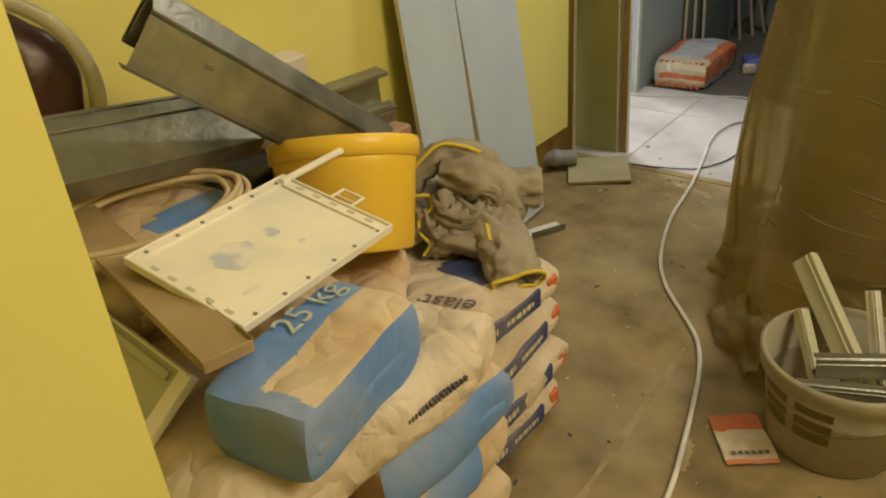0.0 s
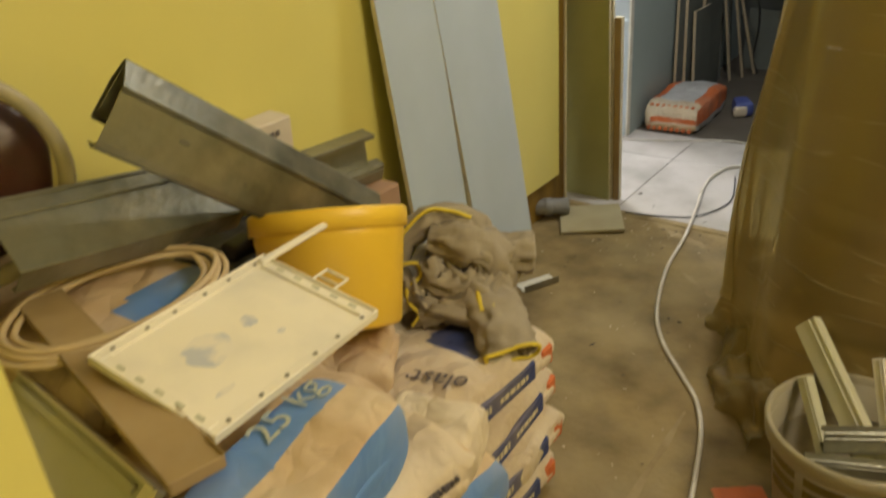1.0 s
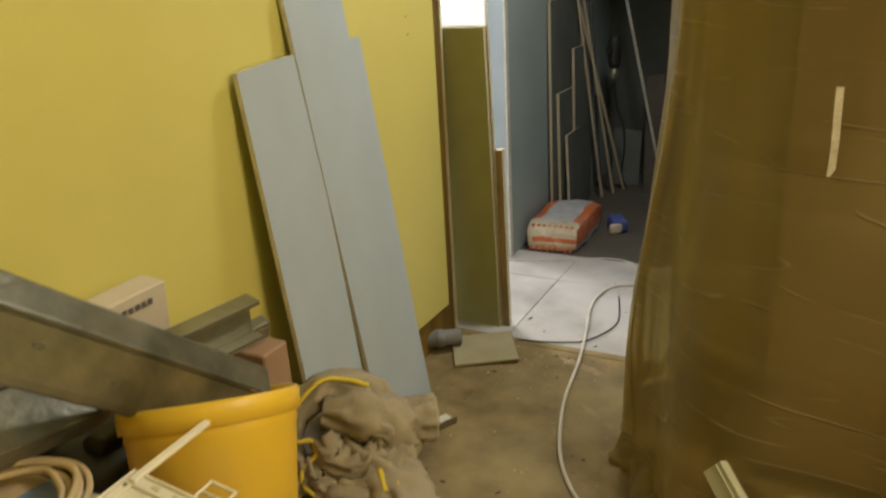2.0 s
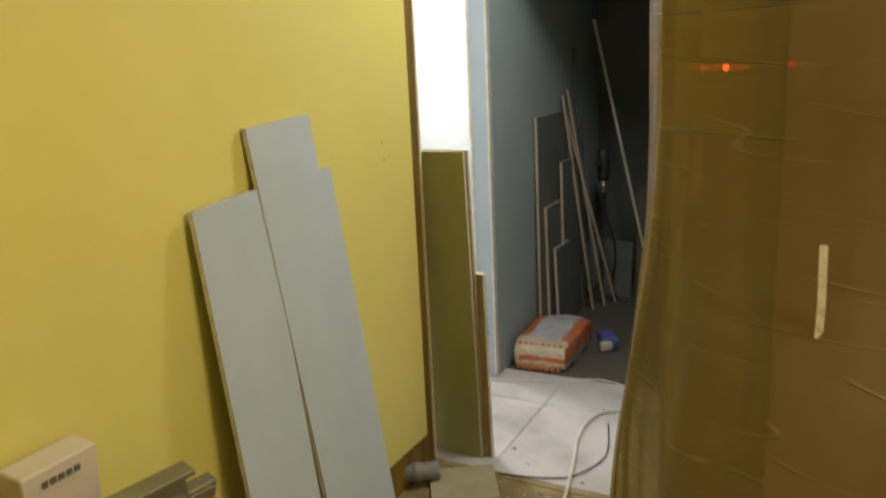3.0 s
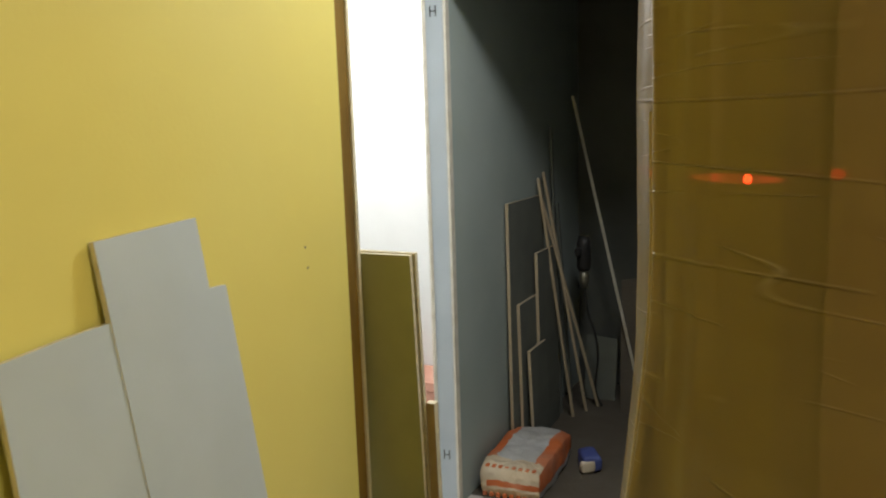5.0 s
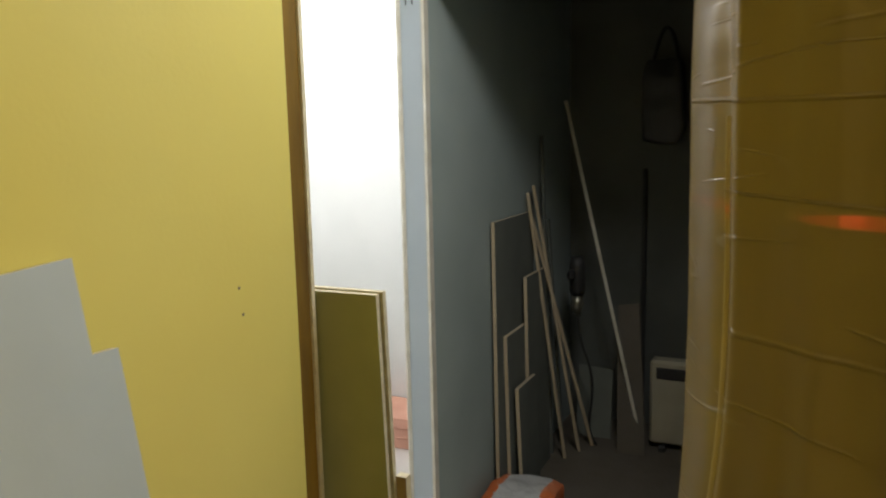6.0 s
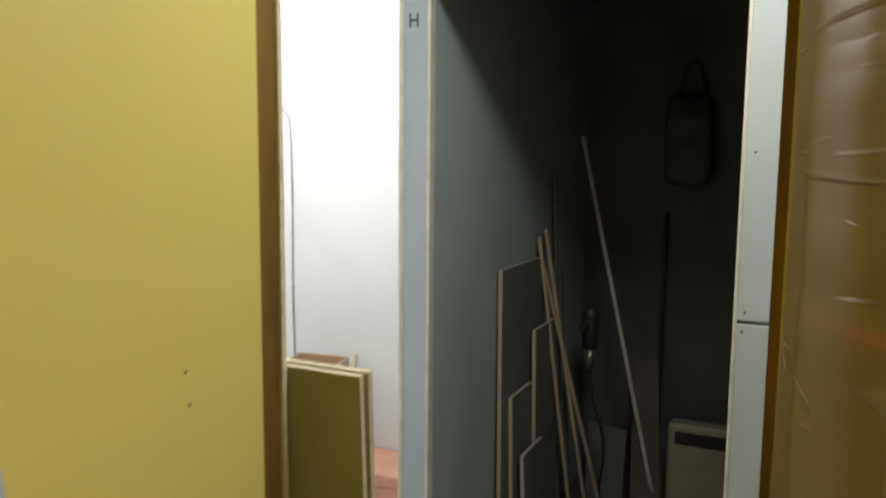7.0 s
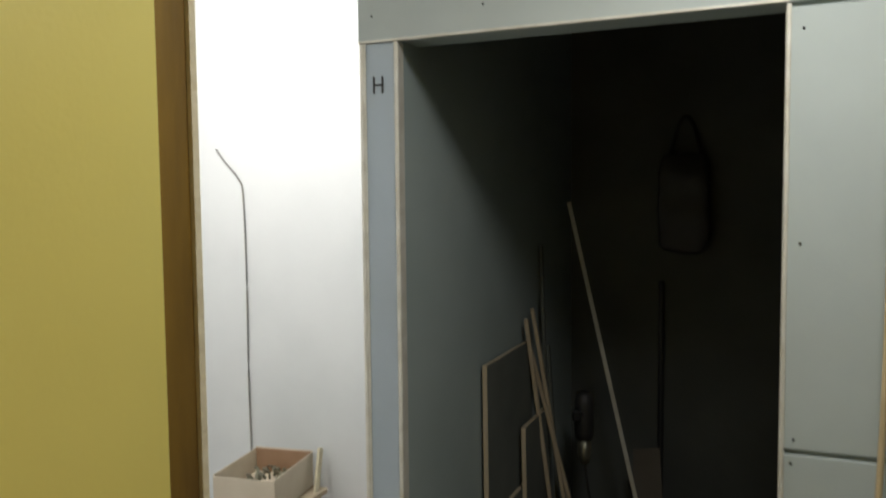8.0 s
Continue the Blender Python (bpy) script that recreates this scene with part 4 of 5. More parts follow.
bit = thing("steel_scrap", pose(0.222, 1.305, 0.003, 0, 0, 62), "small bent galvanised steel scrap on the floor", "metal scrap")
part("plate", box((-0.065, -0.035, 0.0), (0.065, 0.025, 0.0015), 0.0005), BEAD, bit)
part("bent_edge", box((-0.065, -0.0365, 0.0), (0.065, -0.035, 0.022), 0.0005), STEEL, bit)

# ---- film-covered wardrobe ----
wardrobe = thing("wardrobe", pose(1.15, 1.40, 0), "brown wooden wardrobe hidden behind plastic film", "wardrobe")
part("body", box((-0.06, 0.0, 0.0), (0.40, 0.44, 2.15), 0.05), WARDROBE, wardrobe)
part("door", box((0.003, -0.02, 0.06), (0.397, -0.002, 2.13), 0.003), WARDROBE, wardrobe)

TOP = [(0.838, 1.855), (0.850, 1.62), (0.892, 1.42), (0.925, 1.345), (0.98, 1.305), (1.05, 1.275), (1.25, 1.165), (1.40, 1.09), (1.55, 1.04)]
LOW = [(0.835, 1.855), (0.820, 1.66), (0.805, 1.46), (0.842, 1.35), (0.925, 1.21), (0.995, 1.08), (1.12, 0.98), (1.35, 0.95), (1.55, 0.90)]


def along(points, u):
    s = u * (len(points) - 1)
    k = min(int(s), len(points) - 2)
    f = s - k
    p0, p1, p2, p3 = (Vector((*points[min(max(k + i, 0), len(points) - 1)], 0)) for i in (-1, 0, 1, 2))
    return 0.5 * (2 * p1 + (p2 - p0) * f + (2 * p0 - 5 * p1 + 4 * p2 - p3) * f * f + (3 * p1 - p0 - 3 * p2 + p3) * f ** 3)


def film_place(u, z):
    k = min(max((z - 0.30) / 1.0, 0.0), 1.0)
    k = k * k * (3 - 2 * k)
    p = along(LOW, u).lerp(along(TOP, u), k)
    d = along(TOP, min(u + 0.01, 1)) - along(TOP, max(u - 0.01, 0))
    n = Vector((-d.y, d.x, 0)).normalized() * -1
    low = 1 - min(z / 1.1, 1)
    drift = 0.035 * math.sin(z * 1.3 + 0.6)
    fold = 0.0
    for at, width, depth in ((0.055, 0.030, 0.030), (0.150, 0.045, 0.026), (0.235, 0.022, -0.020), (0.330, 0.030, 0.018), (0.440, 0.05, -0.012), (0.62, 0.06, 0.010)):
        fold += depth * math.exp(-((u - at - drift * (0.3 + at)) / width) ** 2) * (0.55 + 0.9 * low)
    crease = noise.noise(Vector((u * 5, z * 1.6, 3)) + noise.noise_vector(Vector((u * 3, z * 1.2, 0))) * 0.6)
    tiny = noise.noise(Vector((u * 18, z * 5, 7)))
    p += n * (fold + 0.012 * crease * (1 if u > 0.06 else u / 0.06) + 0.003 * tiny)
    if z < 0.12:
        p += n * 0.05 * (1 - z / 0.12) * (0.6 + 0.8 * noise.noise(Vector((u * 14, 2, 2))))
    return Vector((p.x, p.y, z))


film = thing("plastic_film", pose(0, 0, 0), "dusty brown translucent plastic film hanging in folds to the floor", "plastic film")
bm = bmesh.new()
NU, NZ = 170, 130
grid = [[bm.verts.new(film_place(i / NU, 0.008 + (2.58 - 0.008) * (j / NZ) ** 1.15)) for j in range(NZ + 1)] for i in range(NU + 1)]
for i in range(NU):
    for j in range(NZ):
        bm.faces.new((grid[i][j], grid[i + 1][j], grid[i + 1][j + 1], grid[i][j + 1]))
film_sheet = part("sheet", bm, FILM, film, smooth=True)
hem = tube([film_place(0.0, 0.01 + 0.18 * k) + Vector((0.0, -0.004, 0)) for k in range(15)], 0.004, 6)
part("hem", hem, FILM, film, "rolled film edge", smooth=True)
lap = bmesh.new()
rows = []
for k in range(49):
    z = 0.10 + 1.40 * k / 48
    reach = 0.012 + 0.085 * (1 - k / 48) ** 1.3 + 0.006 * noise.noise((k * 0.3, 2, 5))
    rows.append([lap.verts.new(film_place(0.285 + reach * j / 8, z) + Vector((-0.007, -0.005, 0)) * math.sin(math.pi * (0.15 + 0.7 * j / 8))) for j in range(9)])
for a, b in zip(rows, rows[1:]):
    for j in range(8):
        lap.faces.new((a[j], a[j + 1], b[j + 1], b[j]))
part("folded_edge", lap, FILM_LIT_EDGE, film, "folded film edge, coloured paler for hall light shining through", smooth=True)
# Short pale upright strip just in front of the film.
tape = bmesh.new()
strip_top = film_place(0.752, 1.105)
rows = [[tape.verts.new((strip_top.x + 0.008 + dx + 0.004 * math.sin(k * 0.6) * 0.3, min(film_place(0.752, 0.935 + 0.17 * q / 8).y for q in range(9)) - 0.016, 0.935 + 0.17 * k / 8)) for dx in (-0.0068, 0.0068)] for k in range(9)]
for a, b in zip(rows, rows[1:]):
    tape.faces.new((a[0], a[1], b[1], b[0]))
part("tape", tape, CORE, film_sheet, "short pale upright strip on the film")
skirt = bmesh.new()
rows = []
for i in range(61):
    u = i / 60
    c = Vector((0.835, 1.37, 0)).lerp(Vector((1.075, 0.88, 0)), u) + Vector((0.03 * math.sin(u * 9), 0.02 * math.sin(u * 7), 0))
    row = []
    for j in range(25):
        a = math.pi * j / 24
        r = 0.065 + 0.03 * noise.noise((u * 8, j * 0.25, 3))
        q = c + Vector((-math.cos(a) * r * 0.9, -math.cos(a) * r * 0.45, math.sin(a) * r * (1.1 + 0.7 * noise.noise((u * 6, 5, 1)))))
        q += Vector((1, 0.5, 1)) * 0.006 * (1 - abs(noise.noise(q * 26)) * 2.5)
        q.z = max(q.z, 0.003)
        row.append(skirt.verts.new(q))
    rows.append(row)
for a, b in zip(rows, rows[1:]):
    for j in range(24):
        skirt.faces.new((a[j], b[j], b[j + 1], a[j + 1]))
part("gathered_hem", skirt, FILM, film, "crumpled film gathered on the floor", smooth=True)

# ---- milky tub with profile offcuts ----
tub = thing("plastic_tub", pose(1.245, 0.79, 0.0), "milky plastic tub with printed bars, full of steel offcuts", "tub")
part("wall", lathe([(0.0001, 0.004), (0.120, 0.004), (0.124, 0.0), (0.130, 0.006), (0.158, 0.222), (0.160, 0.222), (0.1275, 0.01), (0.0001, 0.01)], 56), TUB, tub, smooth=True)
part("rim", lathe([(0.157, 0.190), (0.165, 0.192), (0.169, 0.226), (0.165, 0.232), (0.157, 0.229), (0.157, 0.190)], 56), TUB, tub, "thick milky plastic rim", smooth=True)
for col, a0 in enumerate((-148, -112)):
    for row in range(3):
        bm = bmesh.new()
        z0 = 0.155 - row * 0.033
        quad = []
        for k in range(7):
            a = radians(a0 + k * 4.8)
            quad.append([bm.verts.new(((0.1302 + z + 0.0015) * 0 + (0.132 + 0.122 * z) * math.cos(a), (0.132 + 0.122 * z) * math.sin(a), z)) for z in (z0, z0 + 0.022)])
        for a, b in zip(quad, quad[1:]):
            bm.faces.new((a[0], b[0], b[1], a[1]))
        part("printed_bar", bm, material("olive_print", (0.16, 0.12, 0.02), 0.7) if col == row == 0 else bpy.data.materials["olive_print"], tub, "olive printed bar")
offcuts = (((1.075, 0.965, 0.300), (1.300, 0.745, 0.100), 0.052, PALE_PANEL), ((1.112, 0.868, 0.238), (1.215, 0.735, 0.100), 0.024, PALE_PANEL),
           ((1.205, 0.712, 0.195), (1.365, 0.79, 0.205), 0.048, STEEL), ((1.185, 0.672, 0.165), (1.34, 0.73, 0.170), 0.034, STEEL),
           ((1.236, 0.905, 0.310), (1.325, 0.78, 0.080), 0.022, BEAD), ((1.14, 0.93, 0.235), (1.27, 0.80, 0.08), 0.040, STEEL))
for head, tail, wd, mat in offcuts:
    way = Vector(tail) - Vector(head)
    channel("steel_offcut", way.length, wd, 0.024, 0.0018, axes(head, way, (0.35, 0.30, 1)), mat, "galvanised steel profile offcut standing in a tub", group="offcuts in the tub")

# ---- torn paper, cables and debris on the floor ----
torn = thing("torn_paper", pose(1.095, 0.675, 0.003, 0, 0, 36), "torn orange and white piece of bag paper on the floor", "paper")
bm = bmesh.new()
rows = [[bm.verts.new((-0.055 + 0.11 * i / 10 + 0.004 * noise.noise((j * 1.3, i, 0)), -0.075 + 0.15 * j / 12 + 0.005 * noise.noise((i * 1.7, j * 0.2, 3)), 0.004 + 0.008 * abs(noise.noise((i * 0.35, j * 0.3, 1))))) for i in range(11)] for j in range(13)]
for j, (a, b) in enumerate(zip(rows, rows[1:])):
    for i in range(10):
        bm.faces.new((a[i], a[i + 1], b[i + 1], b[i])).material_index = 1 if j > 7 or j < 1 else 0
part("sheet", bm, [BAG_WHITE, BAG_ORANGE], torn, smooth=True)
side = 0
for k in range(6):
    part("print_bar", box((-0.04 + k * 0.014, -0.055, 0.013), (-0.031 + k * 0.014, -0.045, 0.0138)), INK, torn)

floor_cord = thing("extension_cable", pose(0, 0, 0), "white electric cable snaking across the dusty floor", "cable")
part("cord", tube([(0.62, 2.60, 0.007), (0.467, 2.558, 0.007), (0.423, 2.45, 0.007), (0.425, 2.30, 0.007), (0.473, 2.081, 0.008), (0.519, 1.844, 0.008), (0.55, 1.605, 0.007), (0.60, 1.407, 0.007), (0.65, 1.273, 0.007),
                   (0.715, 1.165, 0.007), (0.81, 1.055, 0.007), (0.876, 0.974, 0.007), (0.926, 0.866, 0.007), (0.966, 0.719, 0.007), (1.0, 0.567, 0.007), (1.024, 0.441, 0.007), (1.05, 0.2, 0.007), (1.2, -0.3, 0.007), (1.7, -0.9, 0.007)], 0.0062, 8), WHITE_CORD, floor_cord, smooth=True)
thin = thing("thin_cable", pose(0, 0, 0), "thin dark cable lying on the floor by the threshold", "cable")
part("cord", tube([(0.25, 1.93, 0.005), (0.342, 1.945, 0.007), (0.422, 1.969, 0.007), (0.50, 2.02, 0.007), (0.56, 2.2, 0.005), (0.50, 2.45, 0.005)], 0.0028, 6), BLACK, thin, smooth=True)
low_cord = thing("thin_cable", pose(0, 0, 0), "thin grey cable along the foot of the dark doorway", "cable")
part("cord", tube([(-0.30, 2.70, 0.004), (-0.10, 2.69, 0.004), (0.06, 2.74, 0.004), (0.20, 2.80, 0.004), (0.40, 2.86, 0.004), (0.7, 2.70, 0.004)], 0.0035, 6), WHITE_CORD, low_cord, smooth=True)

rng = random.Random(5)
bm = bmesh.new()
for k in range(150):
    x, y = rng.uniform(0.1, 1.4), rng.uniform(0.2, 1.9)
    if rng.random() < 0.4:
        x, y = rng.gauss(0.36, 0.12), rng.gauss(1.75, 0.12)
    r = rng.uniform(0.001, 0.0035)
    bmesh.ops.create_icosphere(bm, subdivisions=1, radius=r, matrix=pose(x, y, r * 0.4, rng.uniform(0, 90), 0, rng.uniform(0, 360)) @ Matrix.Diagonal((rng.uniform(0.6, 2.2), 1, 0.6, 1)))
tagged(part("plaster_crumbs", bm, BAG_WHITE), "small pale plaster crumbs scattered over the floor", "debris", kind="stuff")
bm = bmesh.new()
for k in range(70):
    x, y = rng.uniform(0.2, 1.3), rng.uniform(0.3, 2.6)
    r = rng.uniform(0.002, 0.005)
    bmesh.ops.create_icosphere(bm, subdivisions=1, radius=r, matrix=pose(x, y, r * 0.4, 0, 0, rng.uniform(0, 360)) @ Matrix.Diagonal((rng.uniform(0.6, 3.0), 1, 0.5, 1)))
tagged(part("dark_crumbs", bm, JOINT), "small dark crumbs scattered over the floor", "debris", kind="stuff")

# ---- orange bag in the dark doorway ----
def paint_orange(c, n):
    c = c + noise.noise_vector(c * 5.0) * 0.06
    if n.z > 0.5:
        return 3 if c.y < -0.66 else (4 if abs(c.x) > 0.66 else 5)
    if n.y < -0.5:
        return 0 if c.z < -0.45 else (4 if -0.25 < c.z < 0.2 and c.x > -0.75 else 3)
    return (4 if c.z > -0.4 else 5) if abs(n.x) > 0.5 else 5


orange = thing("cement_bag", pose(0.042, 3.11, 0.068, 0, 0, 3), "grey and orange printed paper bag of mix, torn at its end", "bag")
part("sack", bag_shape(0.27, 0.51, 0.135, 61, paint_orange, 0.012, 45, soft=0.16, crisp=True), BAG_MATS, orange)
for k in range(8):
    part("printed_mark", box((-0.105 + k * 0.028, -0.236, 0.056), (-0.09 + k * 0.028, -0.216, 0.063), 0.001), BAG_ORANGE, orange)
    part("printed_mark", box((-0.105 + k * 0.028, -0.270, -0.052), (-0.09 + k * 0.028, -0.2605, -0.036), 0.001), BAG_ORANGE, orange)
packet = thing("paper_packet", pose(0.268, 3.27, 0.002, 0, 0, 32), "small blue and white paper packet on the dark floor", "packet")
part("body", bag_shape(0.085, 0.12, 0.075, 66, lambda c, n: 0, 0.008, 11, soft=0.2), material("blue_packet_paper", (0.05, 0.07, 0.26), 0.6, (0.08, 0.11, 0.32), 12, bump=0.3), packet, smooth=True).matrix_basis = pose(0, 0, 0.038)
part("label", bag_shape(0.060, 0.030, 0.050, 67, lambda c, n: 0, 0.005, 7, soft=0.2), CARTON, packet, "white paper corner").matrix_basis = pose(-0.022, -0.050, 0.030, 0, 0, 12)

# ---- boards and tools in the dark room ----
def upright(name, x0, y0, y1, h, thick, lean, mats, label):
    return board(name, ((0, 0), (y1 - y0, 0), (y1 - y0, h), (0, h)), thick, (x0 + lean, y0, 0.0), (x0, y0, h), (0, 1, 0), mats, label, "boards in the dark room")


dim = [DIM_BOARD, WOOD]
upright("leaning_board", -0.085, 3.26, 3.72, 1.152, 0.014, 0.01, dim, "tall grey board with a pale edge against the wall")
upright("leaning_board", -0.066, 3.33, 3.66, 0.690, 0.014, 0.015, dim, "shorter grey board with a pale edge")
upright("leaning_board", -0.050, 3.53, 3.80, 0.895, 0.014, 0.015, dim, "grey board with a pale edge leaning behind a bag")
upright("leaning_board", -0.030, 3.36, 3.58, 0.470, 0.014, 0.02, dim, "low brownish board with a pale edge")
for foot, top in (((0.02, 3.83, 0.0), (-0.088, 3.645, 1.235)), ((0.10, 4.02, 0.0), (-0.088, 3.70, 1.12)), ((0.06, 3.93, 0.0), (-0.088, 3.72, 1.26))):
    way = Vector(top) - Vector(foot)
    batten = thing("wood_batten", axes(foot, way, (1, 0, 0.2)), "pale wooden batten leaning on the dark wall", "batten", "battens")
    part("bar", box((0, -0.006, 0.0), (way.length, 0.008, 0.013), 0.0015), WOOD, batten)
foot, top = Vector((0.345, 4.02, 0.0)), Vector((-0.035, 4.05, 1.625))
angle = thing("metal_angle", axes(foot, top - foot, (0.9, -0.4, 0.2)), "long steel angle leaning in the dark room", "metal profile")
part("leg", box((0, -0.009, 0.0), ((top - foot).length, 0.010, 0.003), 0.0005), BEAD, angle)
part("leg", box((0, 0.0075, 0.003), ((top - foot).length, 0.010, 0.018), 0.0005), BEAD, angle)
brown = board("leaning_board", ((0, 0), (0.13, 0), (0.10, 0.70), (0, 0.69)), 0.016, (0.235, 3.97, 0.0), (0.196, 4.15, 0.69), (1, 0, 0), [SHADED_BROWN, SHADED_BROWN], "brown wooden board behind a steel angle, darkened for shade", "boards in the dark room")
# Pale piece given the dark grey so that it stays dim.
pale = board("leaning_board", ((0, 0), (0.17, 0), (0.17, 0.33), (0, 0.35)), 0.012, (0.0, 4.12, 0.0), (-0.01, 4.22, 0.34), (1, 0, 0), [DIM_BOARD, DIM_BOARD], "low pale plasterboard piece on the dark floor, darkened for shade", "boards in the dark room")
for foot, top, thick in (((-0.05, 3.86, 0.0), (-0.092, 3.848, 1.473), 0.009), ((-0.03, 3.97, 0.0), (-0.092, 3.942, 1.09), 0.012)):
    way = Vector(top) - Vector(foot)
    batten = thing("wood_batten", axes(foot, way, (1, 0, 0.2)), "dull grey batten upright against the dark wall", "batten", "battens")
    part("bar", box((0, -thick, 0.0), (way.length, thick, 0.012), 0.0015), DIM_BOARD, batten)
heater = thing("convector_heater", pose(0.36, 4.08, 0.0), "cream electric convector heater with dark top grille, case darkened for shade", "heater")
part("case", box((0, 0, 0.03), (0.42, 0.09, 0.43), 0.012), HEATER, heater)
grille = part("grille", box((0.03, -0.003, 0.345), (0.39, 0.004, 0.400), 0.003), BLACK, heater, "dark slotted grille")
for k in range(9):
    part("slat", box((0.03, -0.006, 0.349 + k * 0.0058), (0.39, -0.003, 0.3512 + k * 0.0058)), DARK_METAL, grille)
for x in (0.05, 0.35):
    part("foot", box((x, -0.03, 0.0), (x + 0.03, 0.12, 0.032), 0.004), BLACK, heater)
tool = thing("hanging_drill", pose(0.045, 3.97, 0.62), "dark power tool with a metal chuck hanging on the boards", "tool")
part("body", lathe([(0.0001, 0.30), (0.028, 0.30), (0.036, 0.26), (0.036, 0.14), (0.028, 0.12), (0.0001, 0.12)], 20), BLACK, tool, smooth=True)
part("chuck", lathe([(0.0001, 0.12), (0.024, 0.118), (0.026, 0.07), (0.016, 0.03), (0.0001, 0.03)], 20), STEEL, tool, "shiny steel chuck", smooth=True)
part("grip", box((-0.03, -0.075, 0.20), (0.0, 0.01, 0.245), 0.010), BLACK, tool)
part("cord", tube([(0.0, 0, 0.04), (0.02, 0, -0.1), (0.06, 0, -0.22), (0.07, 0.01, -0.34), (0.05, 0.03, -0.52), (0.08, 0.05, -0.612)], 0.006, 6), BLACK, tool, smooth=True)
coat = thing("dark_tool_bag", pose(0.36, 4.395, 1.42), "dark cloth bag hanging on the back wall", "bag")
part("sack", bag_shape(0.20, 0.10, 0.40, 71, lambda c, n: 0, 0.02), BLACK, coat).matrix_basis = pose(0, -0.06, 0.2)
part("strap", tube([(-0.06, -0.03, 0.38), (-0.03, -0.01, 0.5), (0.0, -0.004, 0.54), (0.03, -0.01, 0.5), (0.06, -0.03, 0.38)], 0.008, 6), BLACK, coat, smooth=True)
pipe = thing("thin_pipe", pose(0.27, 4.38, 0.0), "thin dark pipe running up the back wall", "pipe")
part("tube", tube([(0, 0, 0.0), (0, 0, 0.6), (0, 0, 1.3)], 0.012, 10), BLACK, pipe, smooth=True)

# ---- lit room ----
stool = thing("work_stool", pose(-1.17, 3.68, 0.0), "plain wooden work stool under an open carton", "stool")
part("seat", box((-0.17, -0.17, 0.43), (0.17, 0.17, 0.455), 0.004), WOOD, stool)
for x in (-0.15, 0.12):
    for y in (-0.15, 0.12):
        part("leg", box((x, y, 0.0), (x + 0.03, y + 0.03, 0.43), 0.003), WOOD, stool)
tray_box = thing("open_carton", pose(-1.17, 3.655, 0.455, 0, 0, 8), "open white carton tray full of small fittings", "carton")
part("base", box((-0.13, -0.17, 0.0), (0.13, 0.17, 0.004)), KRAFT, tray_box)
for lo, hi in (((-0.13, -0.17, 0.004), (0.13, -0.166, 0.14)), ((-0.13, 0.166, 0.004), (0.13, 0.17, 0.15)), ((-0.13, -0.166, 0.004), (-0.126, 0.166, 0.145)), ((0.126, -0.166, 0.004), (0.13, 0.166, 0.145))):
    part("side", box(lo, hi, 0.001), CARTON, tray_box)
part("inner_side", box((-0.124, 0.160, 0.01), (0.124, 0.165, 0.145)), KRAFT, tray_box, "bare brown inner side")
bm = bmesh.new()
for k in range(70):
    r = rng.uniform(0.008, 0.02)
    bmesh.ops.create_cube(bm, size=r, matrix=pose(rng.uniform(-0.11, 0.11), rng.uniform(-0.15, 0.14), 0.05 + rng.uniform(0, 0.045), rng.uniform(0, 90), rng.uniform(0, 90), rng.uniform(0, 90)) @ Matrix.Diagonal((rng.uniform(0.5, 2.4), 1, 0.6, 1)))
part("fittings", bm, STEEL, tray_box, "heap of small metal fittings")["kind"] = "stuff"
part("filling", box((-0.125, -0.165, 0.004), (0.125, 0.16, 0.05), 0.004), CARTON, tray_box)
stick = thing("wooden_lath", axes((-0.985, 3.62, 0.0), (-0.05, 0.22, 0.6), (1, 0, 0)), "pale wooden lath leaning beside the carton", "lath")
part("bar", box((0, -0.015, 0), (0.66, 0.015, 0.012), 0.002), CORE, stick)
foam = thing("pink_foam_sheet", pose(-0.70, 3.76, 0.0), "pink foam insulation sheets stacked on the floor", "insulation")
for k in range(3):
    part("sheet", box((-0.38 + 0.01 * k, -0.12 - 0.01 * k, 0.055 * k), (0.40, 0.13, 0.055 * k + 0.053), 0.004), PINK, foam)
wall_cord = thing("wall_cable", pose(0, 0, 0), "thin grey cable hanging down the lit wall", "cable")
part("cord", tube([(-1.56, 3.895, 1.87), (-1.52, 3.893, 1.82), (-1.445, 3.893, 1.74), (-1.422, 3.893, 1.66), (-1.415, 3.893, 1.3), (-1.418, 3.893, 0.9), (-1.413, 3.893, 0.5), (-1.41, 3.893, 0.1)], 0.004, 6), PIPE_GREY, wall_cord, smooth=True)
for z in (1.905, 0.208):
    clip = thing("board_clip", pose(-0.158, FRONT - 0.008, z, 90, 0, 0), "small dark H-shaped metal clip on the partition end", "clip", "board clips")
    for lo, hi in (((-0.013, -0.019, 0), (-0.009, 0.019, 0.002)), ((0.009, -0.019, 0), (0.013, 0.019, 0.002)), ((-0.009, -0.002, 0), (0.009, 0.002, 0.002))):
        part("bar", box(lo, hi), DARK_METAL, clip)
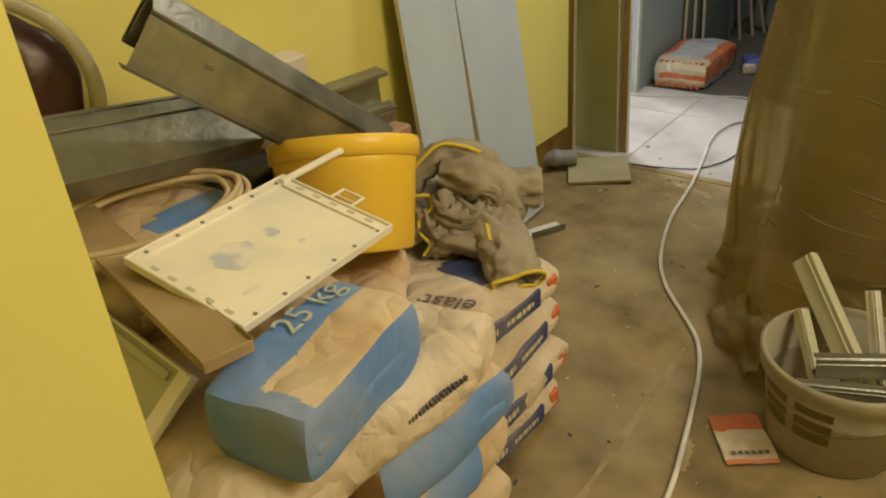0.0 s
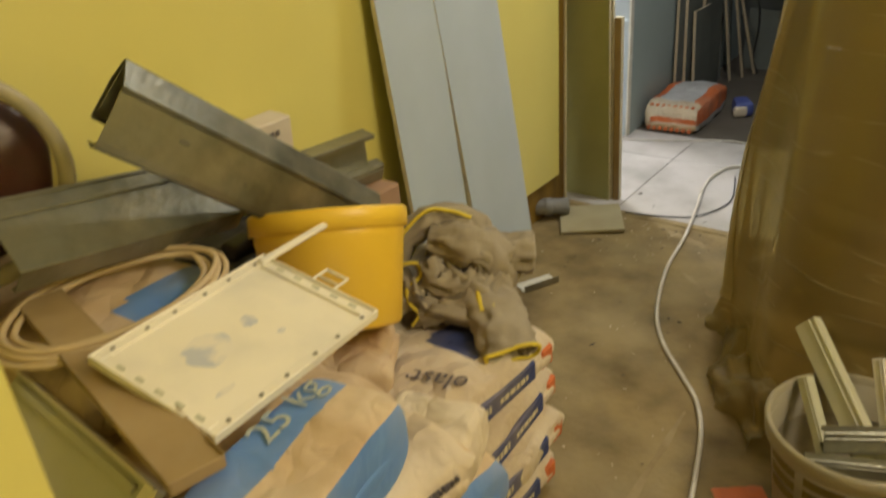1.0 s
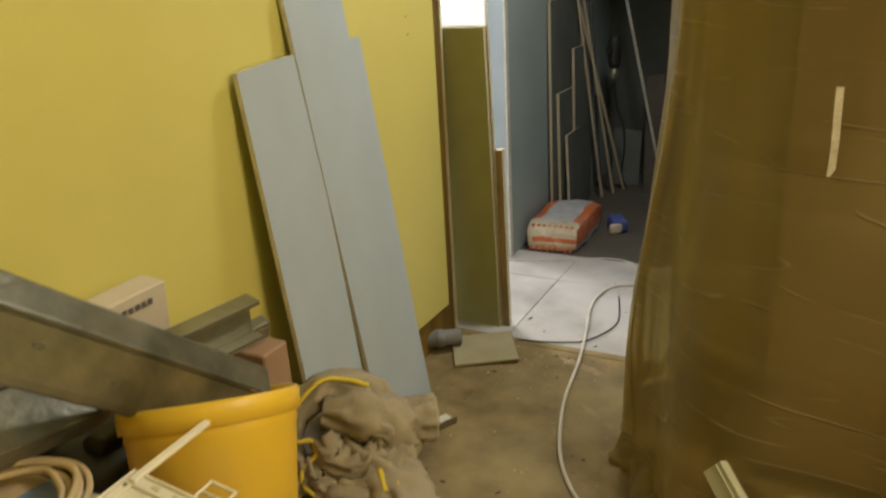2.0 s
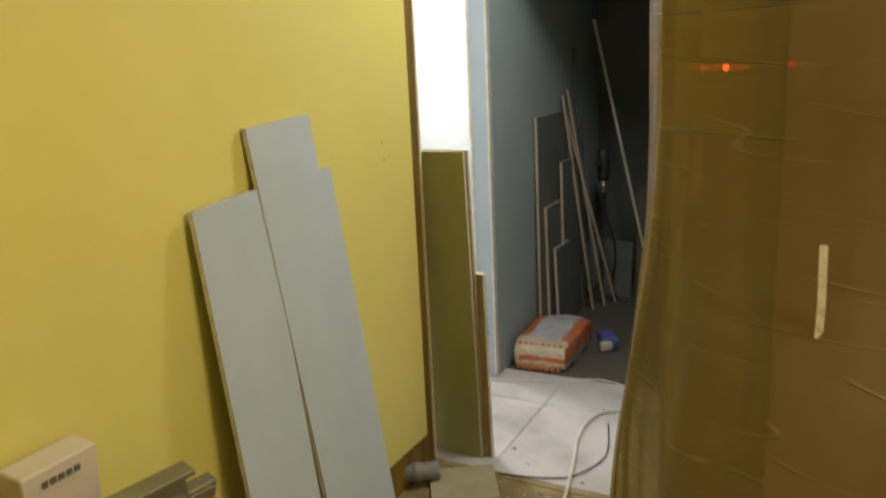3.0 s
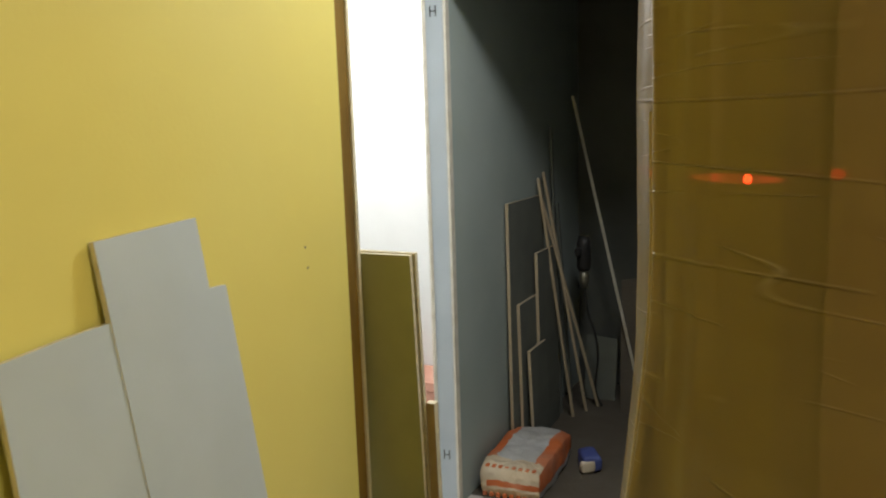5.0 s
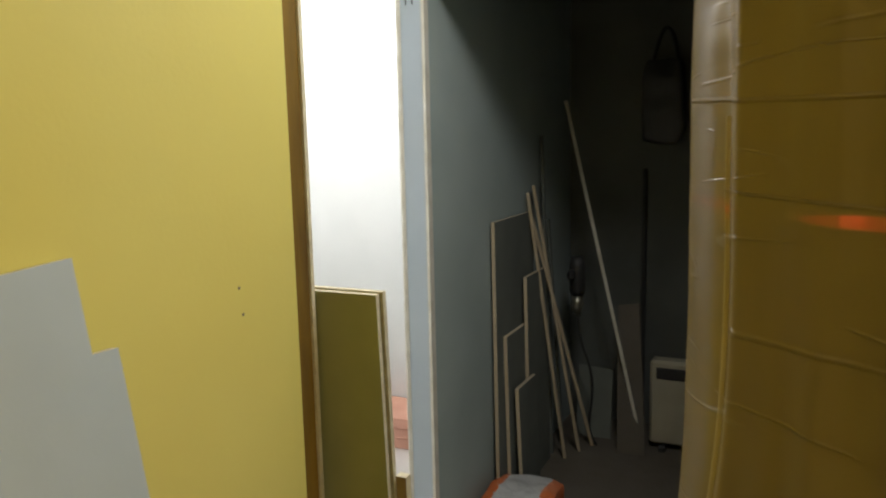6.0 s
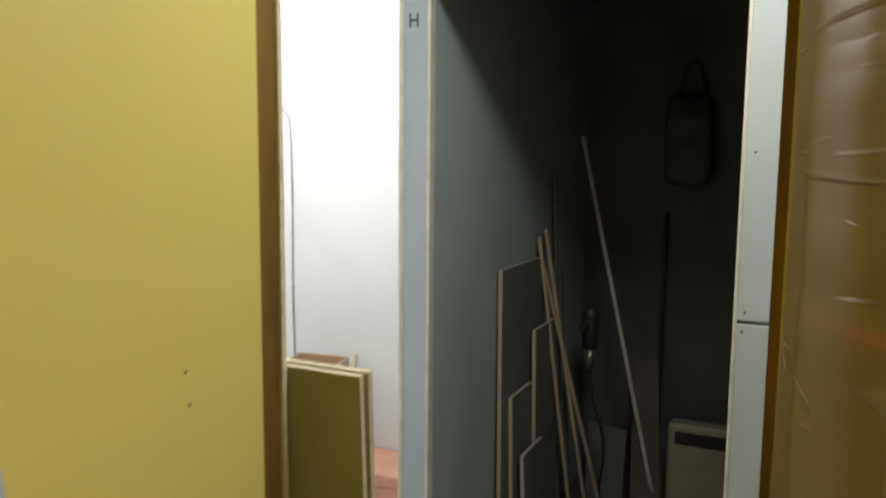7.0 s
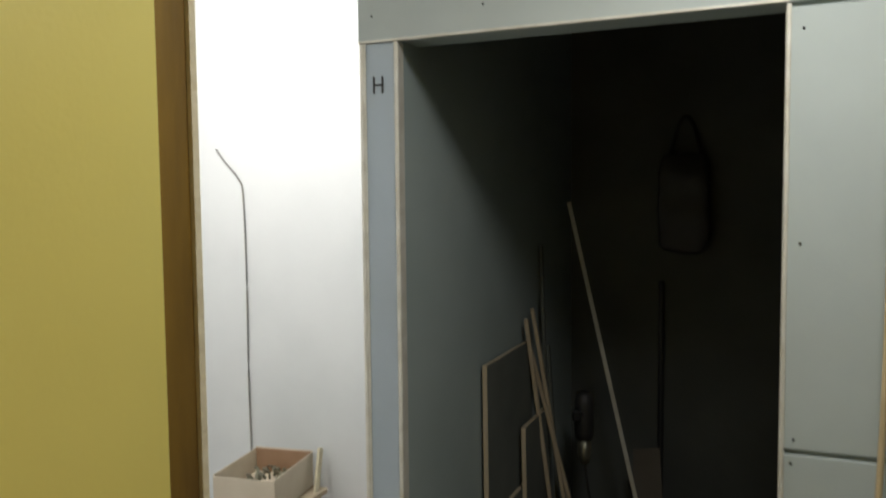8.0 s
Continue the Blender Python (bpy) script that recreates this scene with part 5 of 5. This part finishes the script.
drop = thing("hanging_cable", pose(0, 0, 0), "pale cable hanging in front of the plasterboard wall", "cable")
part("cord", tube([(0.875, 2.70, 2.58), (0.872, 2.70, 1.8), (0.868, 2.70, 1.3), (0.855, 2.70, 0.9), (0.84, 2.70, 0.4), (0.86, 2.68, 0.006)], 0.006, 8), CORD, drop, smooth=True)

# ---- red line laser falling on the film ----
for where, aim, power, wide in (((0.45, 0.62, 1.412), (1.060, 1.27, 1.404), 420.0, 1.0), ((0.45, 0.62, 1.412), (1.035, 1.28, 1.404), 15.0, 11.0), ((0.35, 0.80, 1.412), (0.885, 1.45, 1.404), 9.0, 14.0)):
    data = bpy.data.lights.new("laser_beam", "SPOT")
    data.energy, data.color, data.spot_size, data.spot_blend, data.shadow_soft_size = power, (1.0, 0.05, 0.02), radians(0.26), 0.6, 0.0005
    new("laser_beam", data).matrix_world = look(where, aim) @ Matrix.Diagonal((wide, 1, 1, 1))

# ---- dried plaster smears on the floor ----
bm = bmesh.new()
for x0, y0, x1, y1, width in ((0.865, 0.93, 0.885, 0.10, 0.022), (1.00, 0.62, 1.02, 0.52, 0.03), (0.60, 1.60, 0.80, 1.45, 0.02), (0.45, 1.86, 0.62, 1.80, 0.05)):
    edge_a, edge_b = [], []
    for k in range(25):
        u = k / 24
        c = Vector((x0 + (x1 - x0) * u, y0 + (y1 - y0) * u, 0.0012))
        side = Vector((y1 - y0, x0 - x1, 0)).normalized()
        wob = width * (0.5 + 0.35 * noise.noise((u * 7, x0 * 9, 1))) * math.sin(math.pi * (0.06 + 0.88 * u)) ** 0.5
        edge_a.append(bm.verts.new(c + side * wob))
        edge_b.append(bm.verts.new(c - side * wob * (0.7 + 0.5 * noise.noise((u * 9, 4, x1)))))
    for k in range(24):
        bm.faces.new((edge_a[k], edge_a[k + 1], edge_b[k + 1], edge_b[k]))
tagged(part("plaster_smear", bm, material("dried_plaster_smear", (0.36, 0.28, 0.15), 0.8, (0.26, 0.19, 0.09), 12, 8, (0.4, 0.6), bump=0.2)), "pale dried plaster smears on the dusty floor", "smear", kind="stuff")
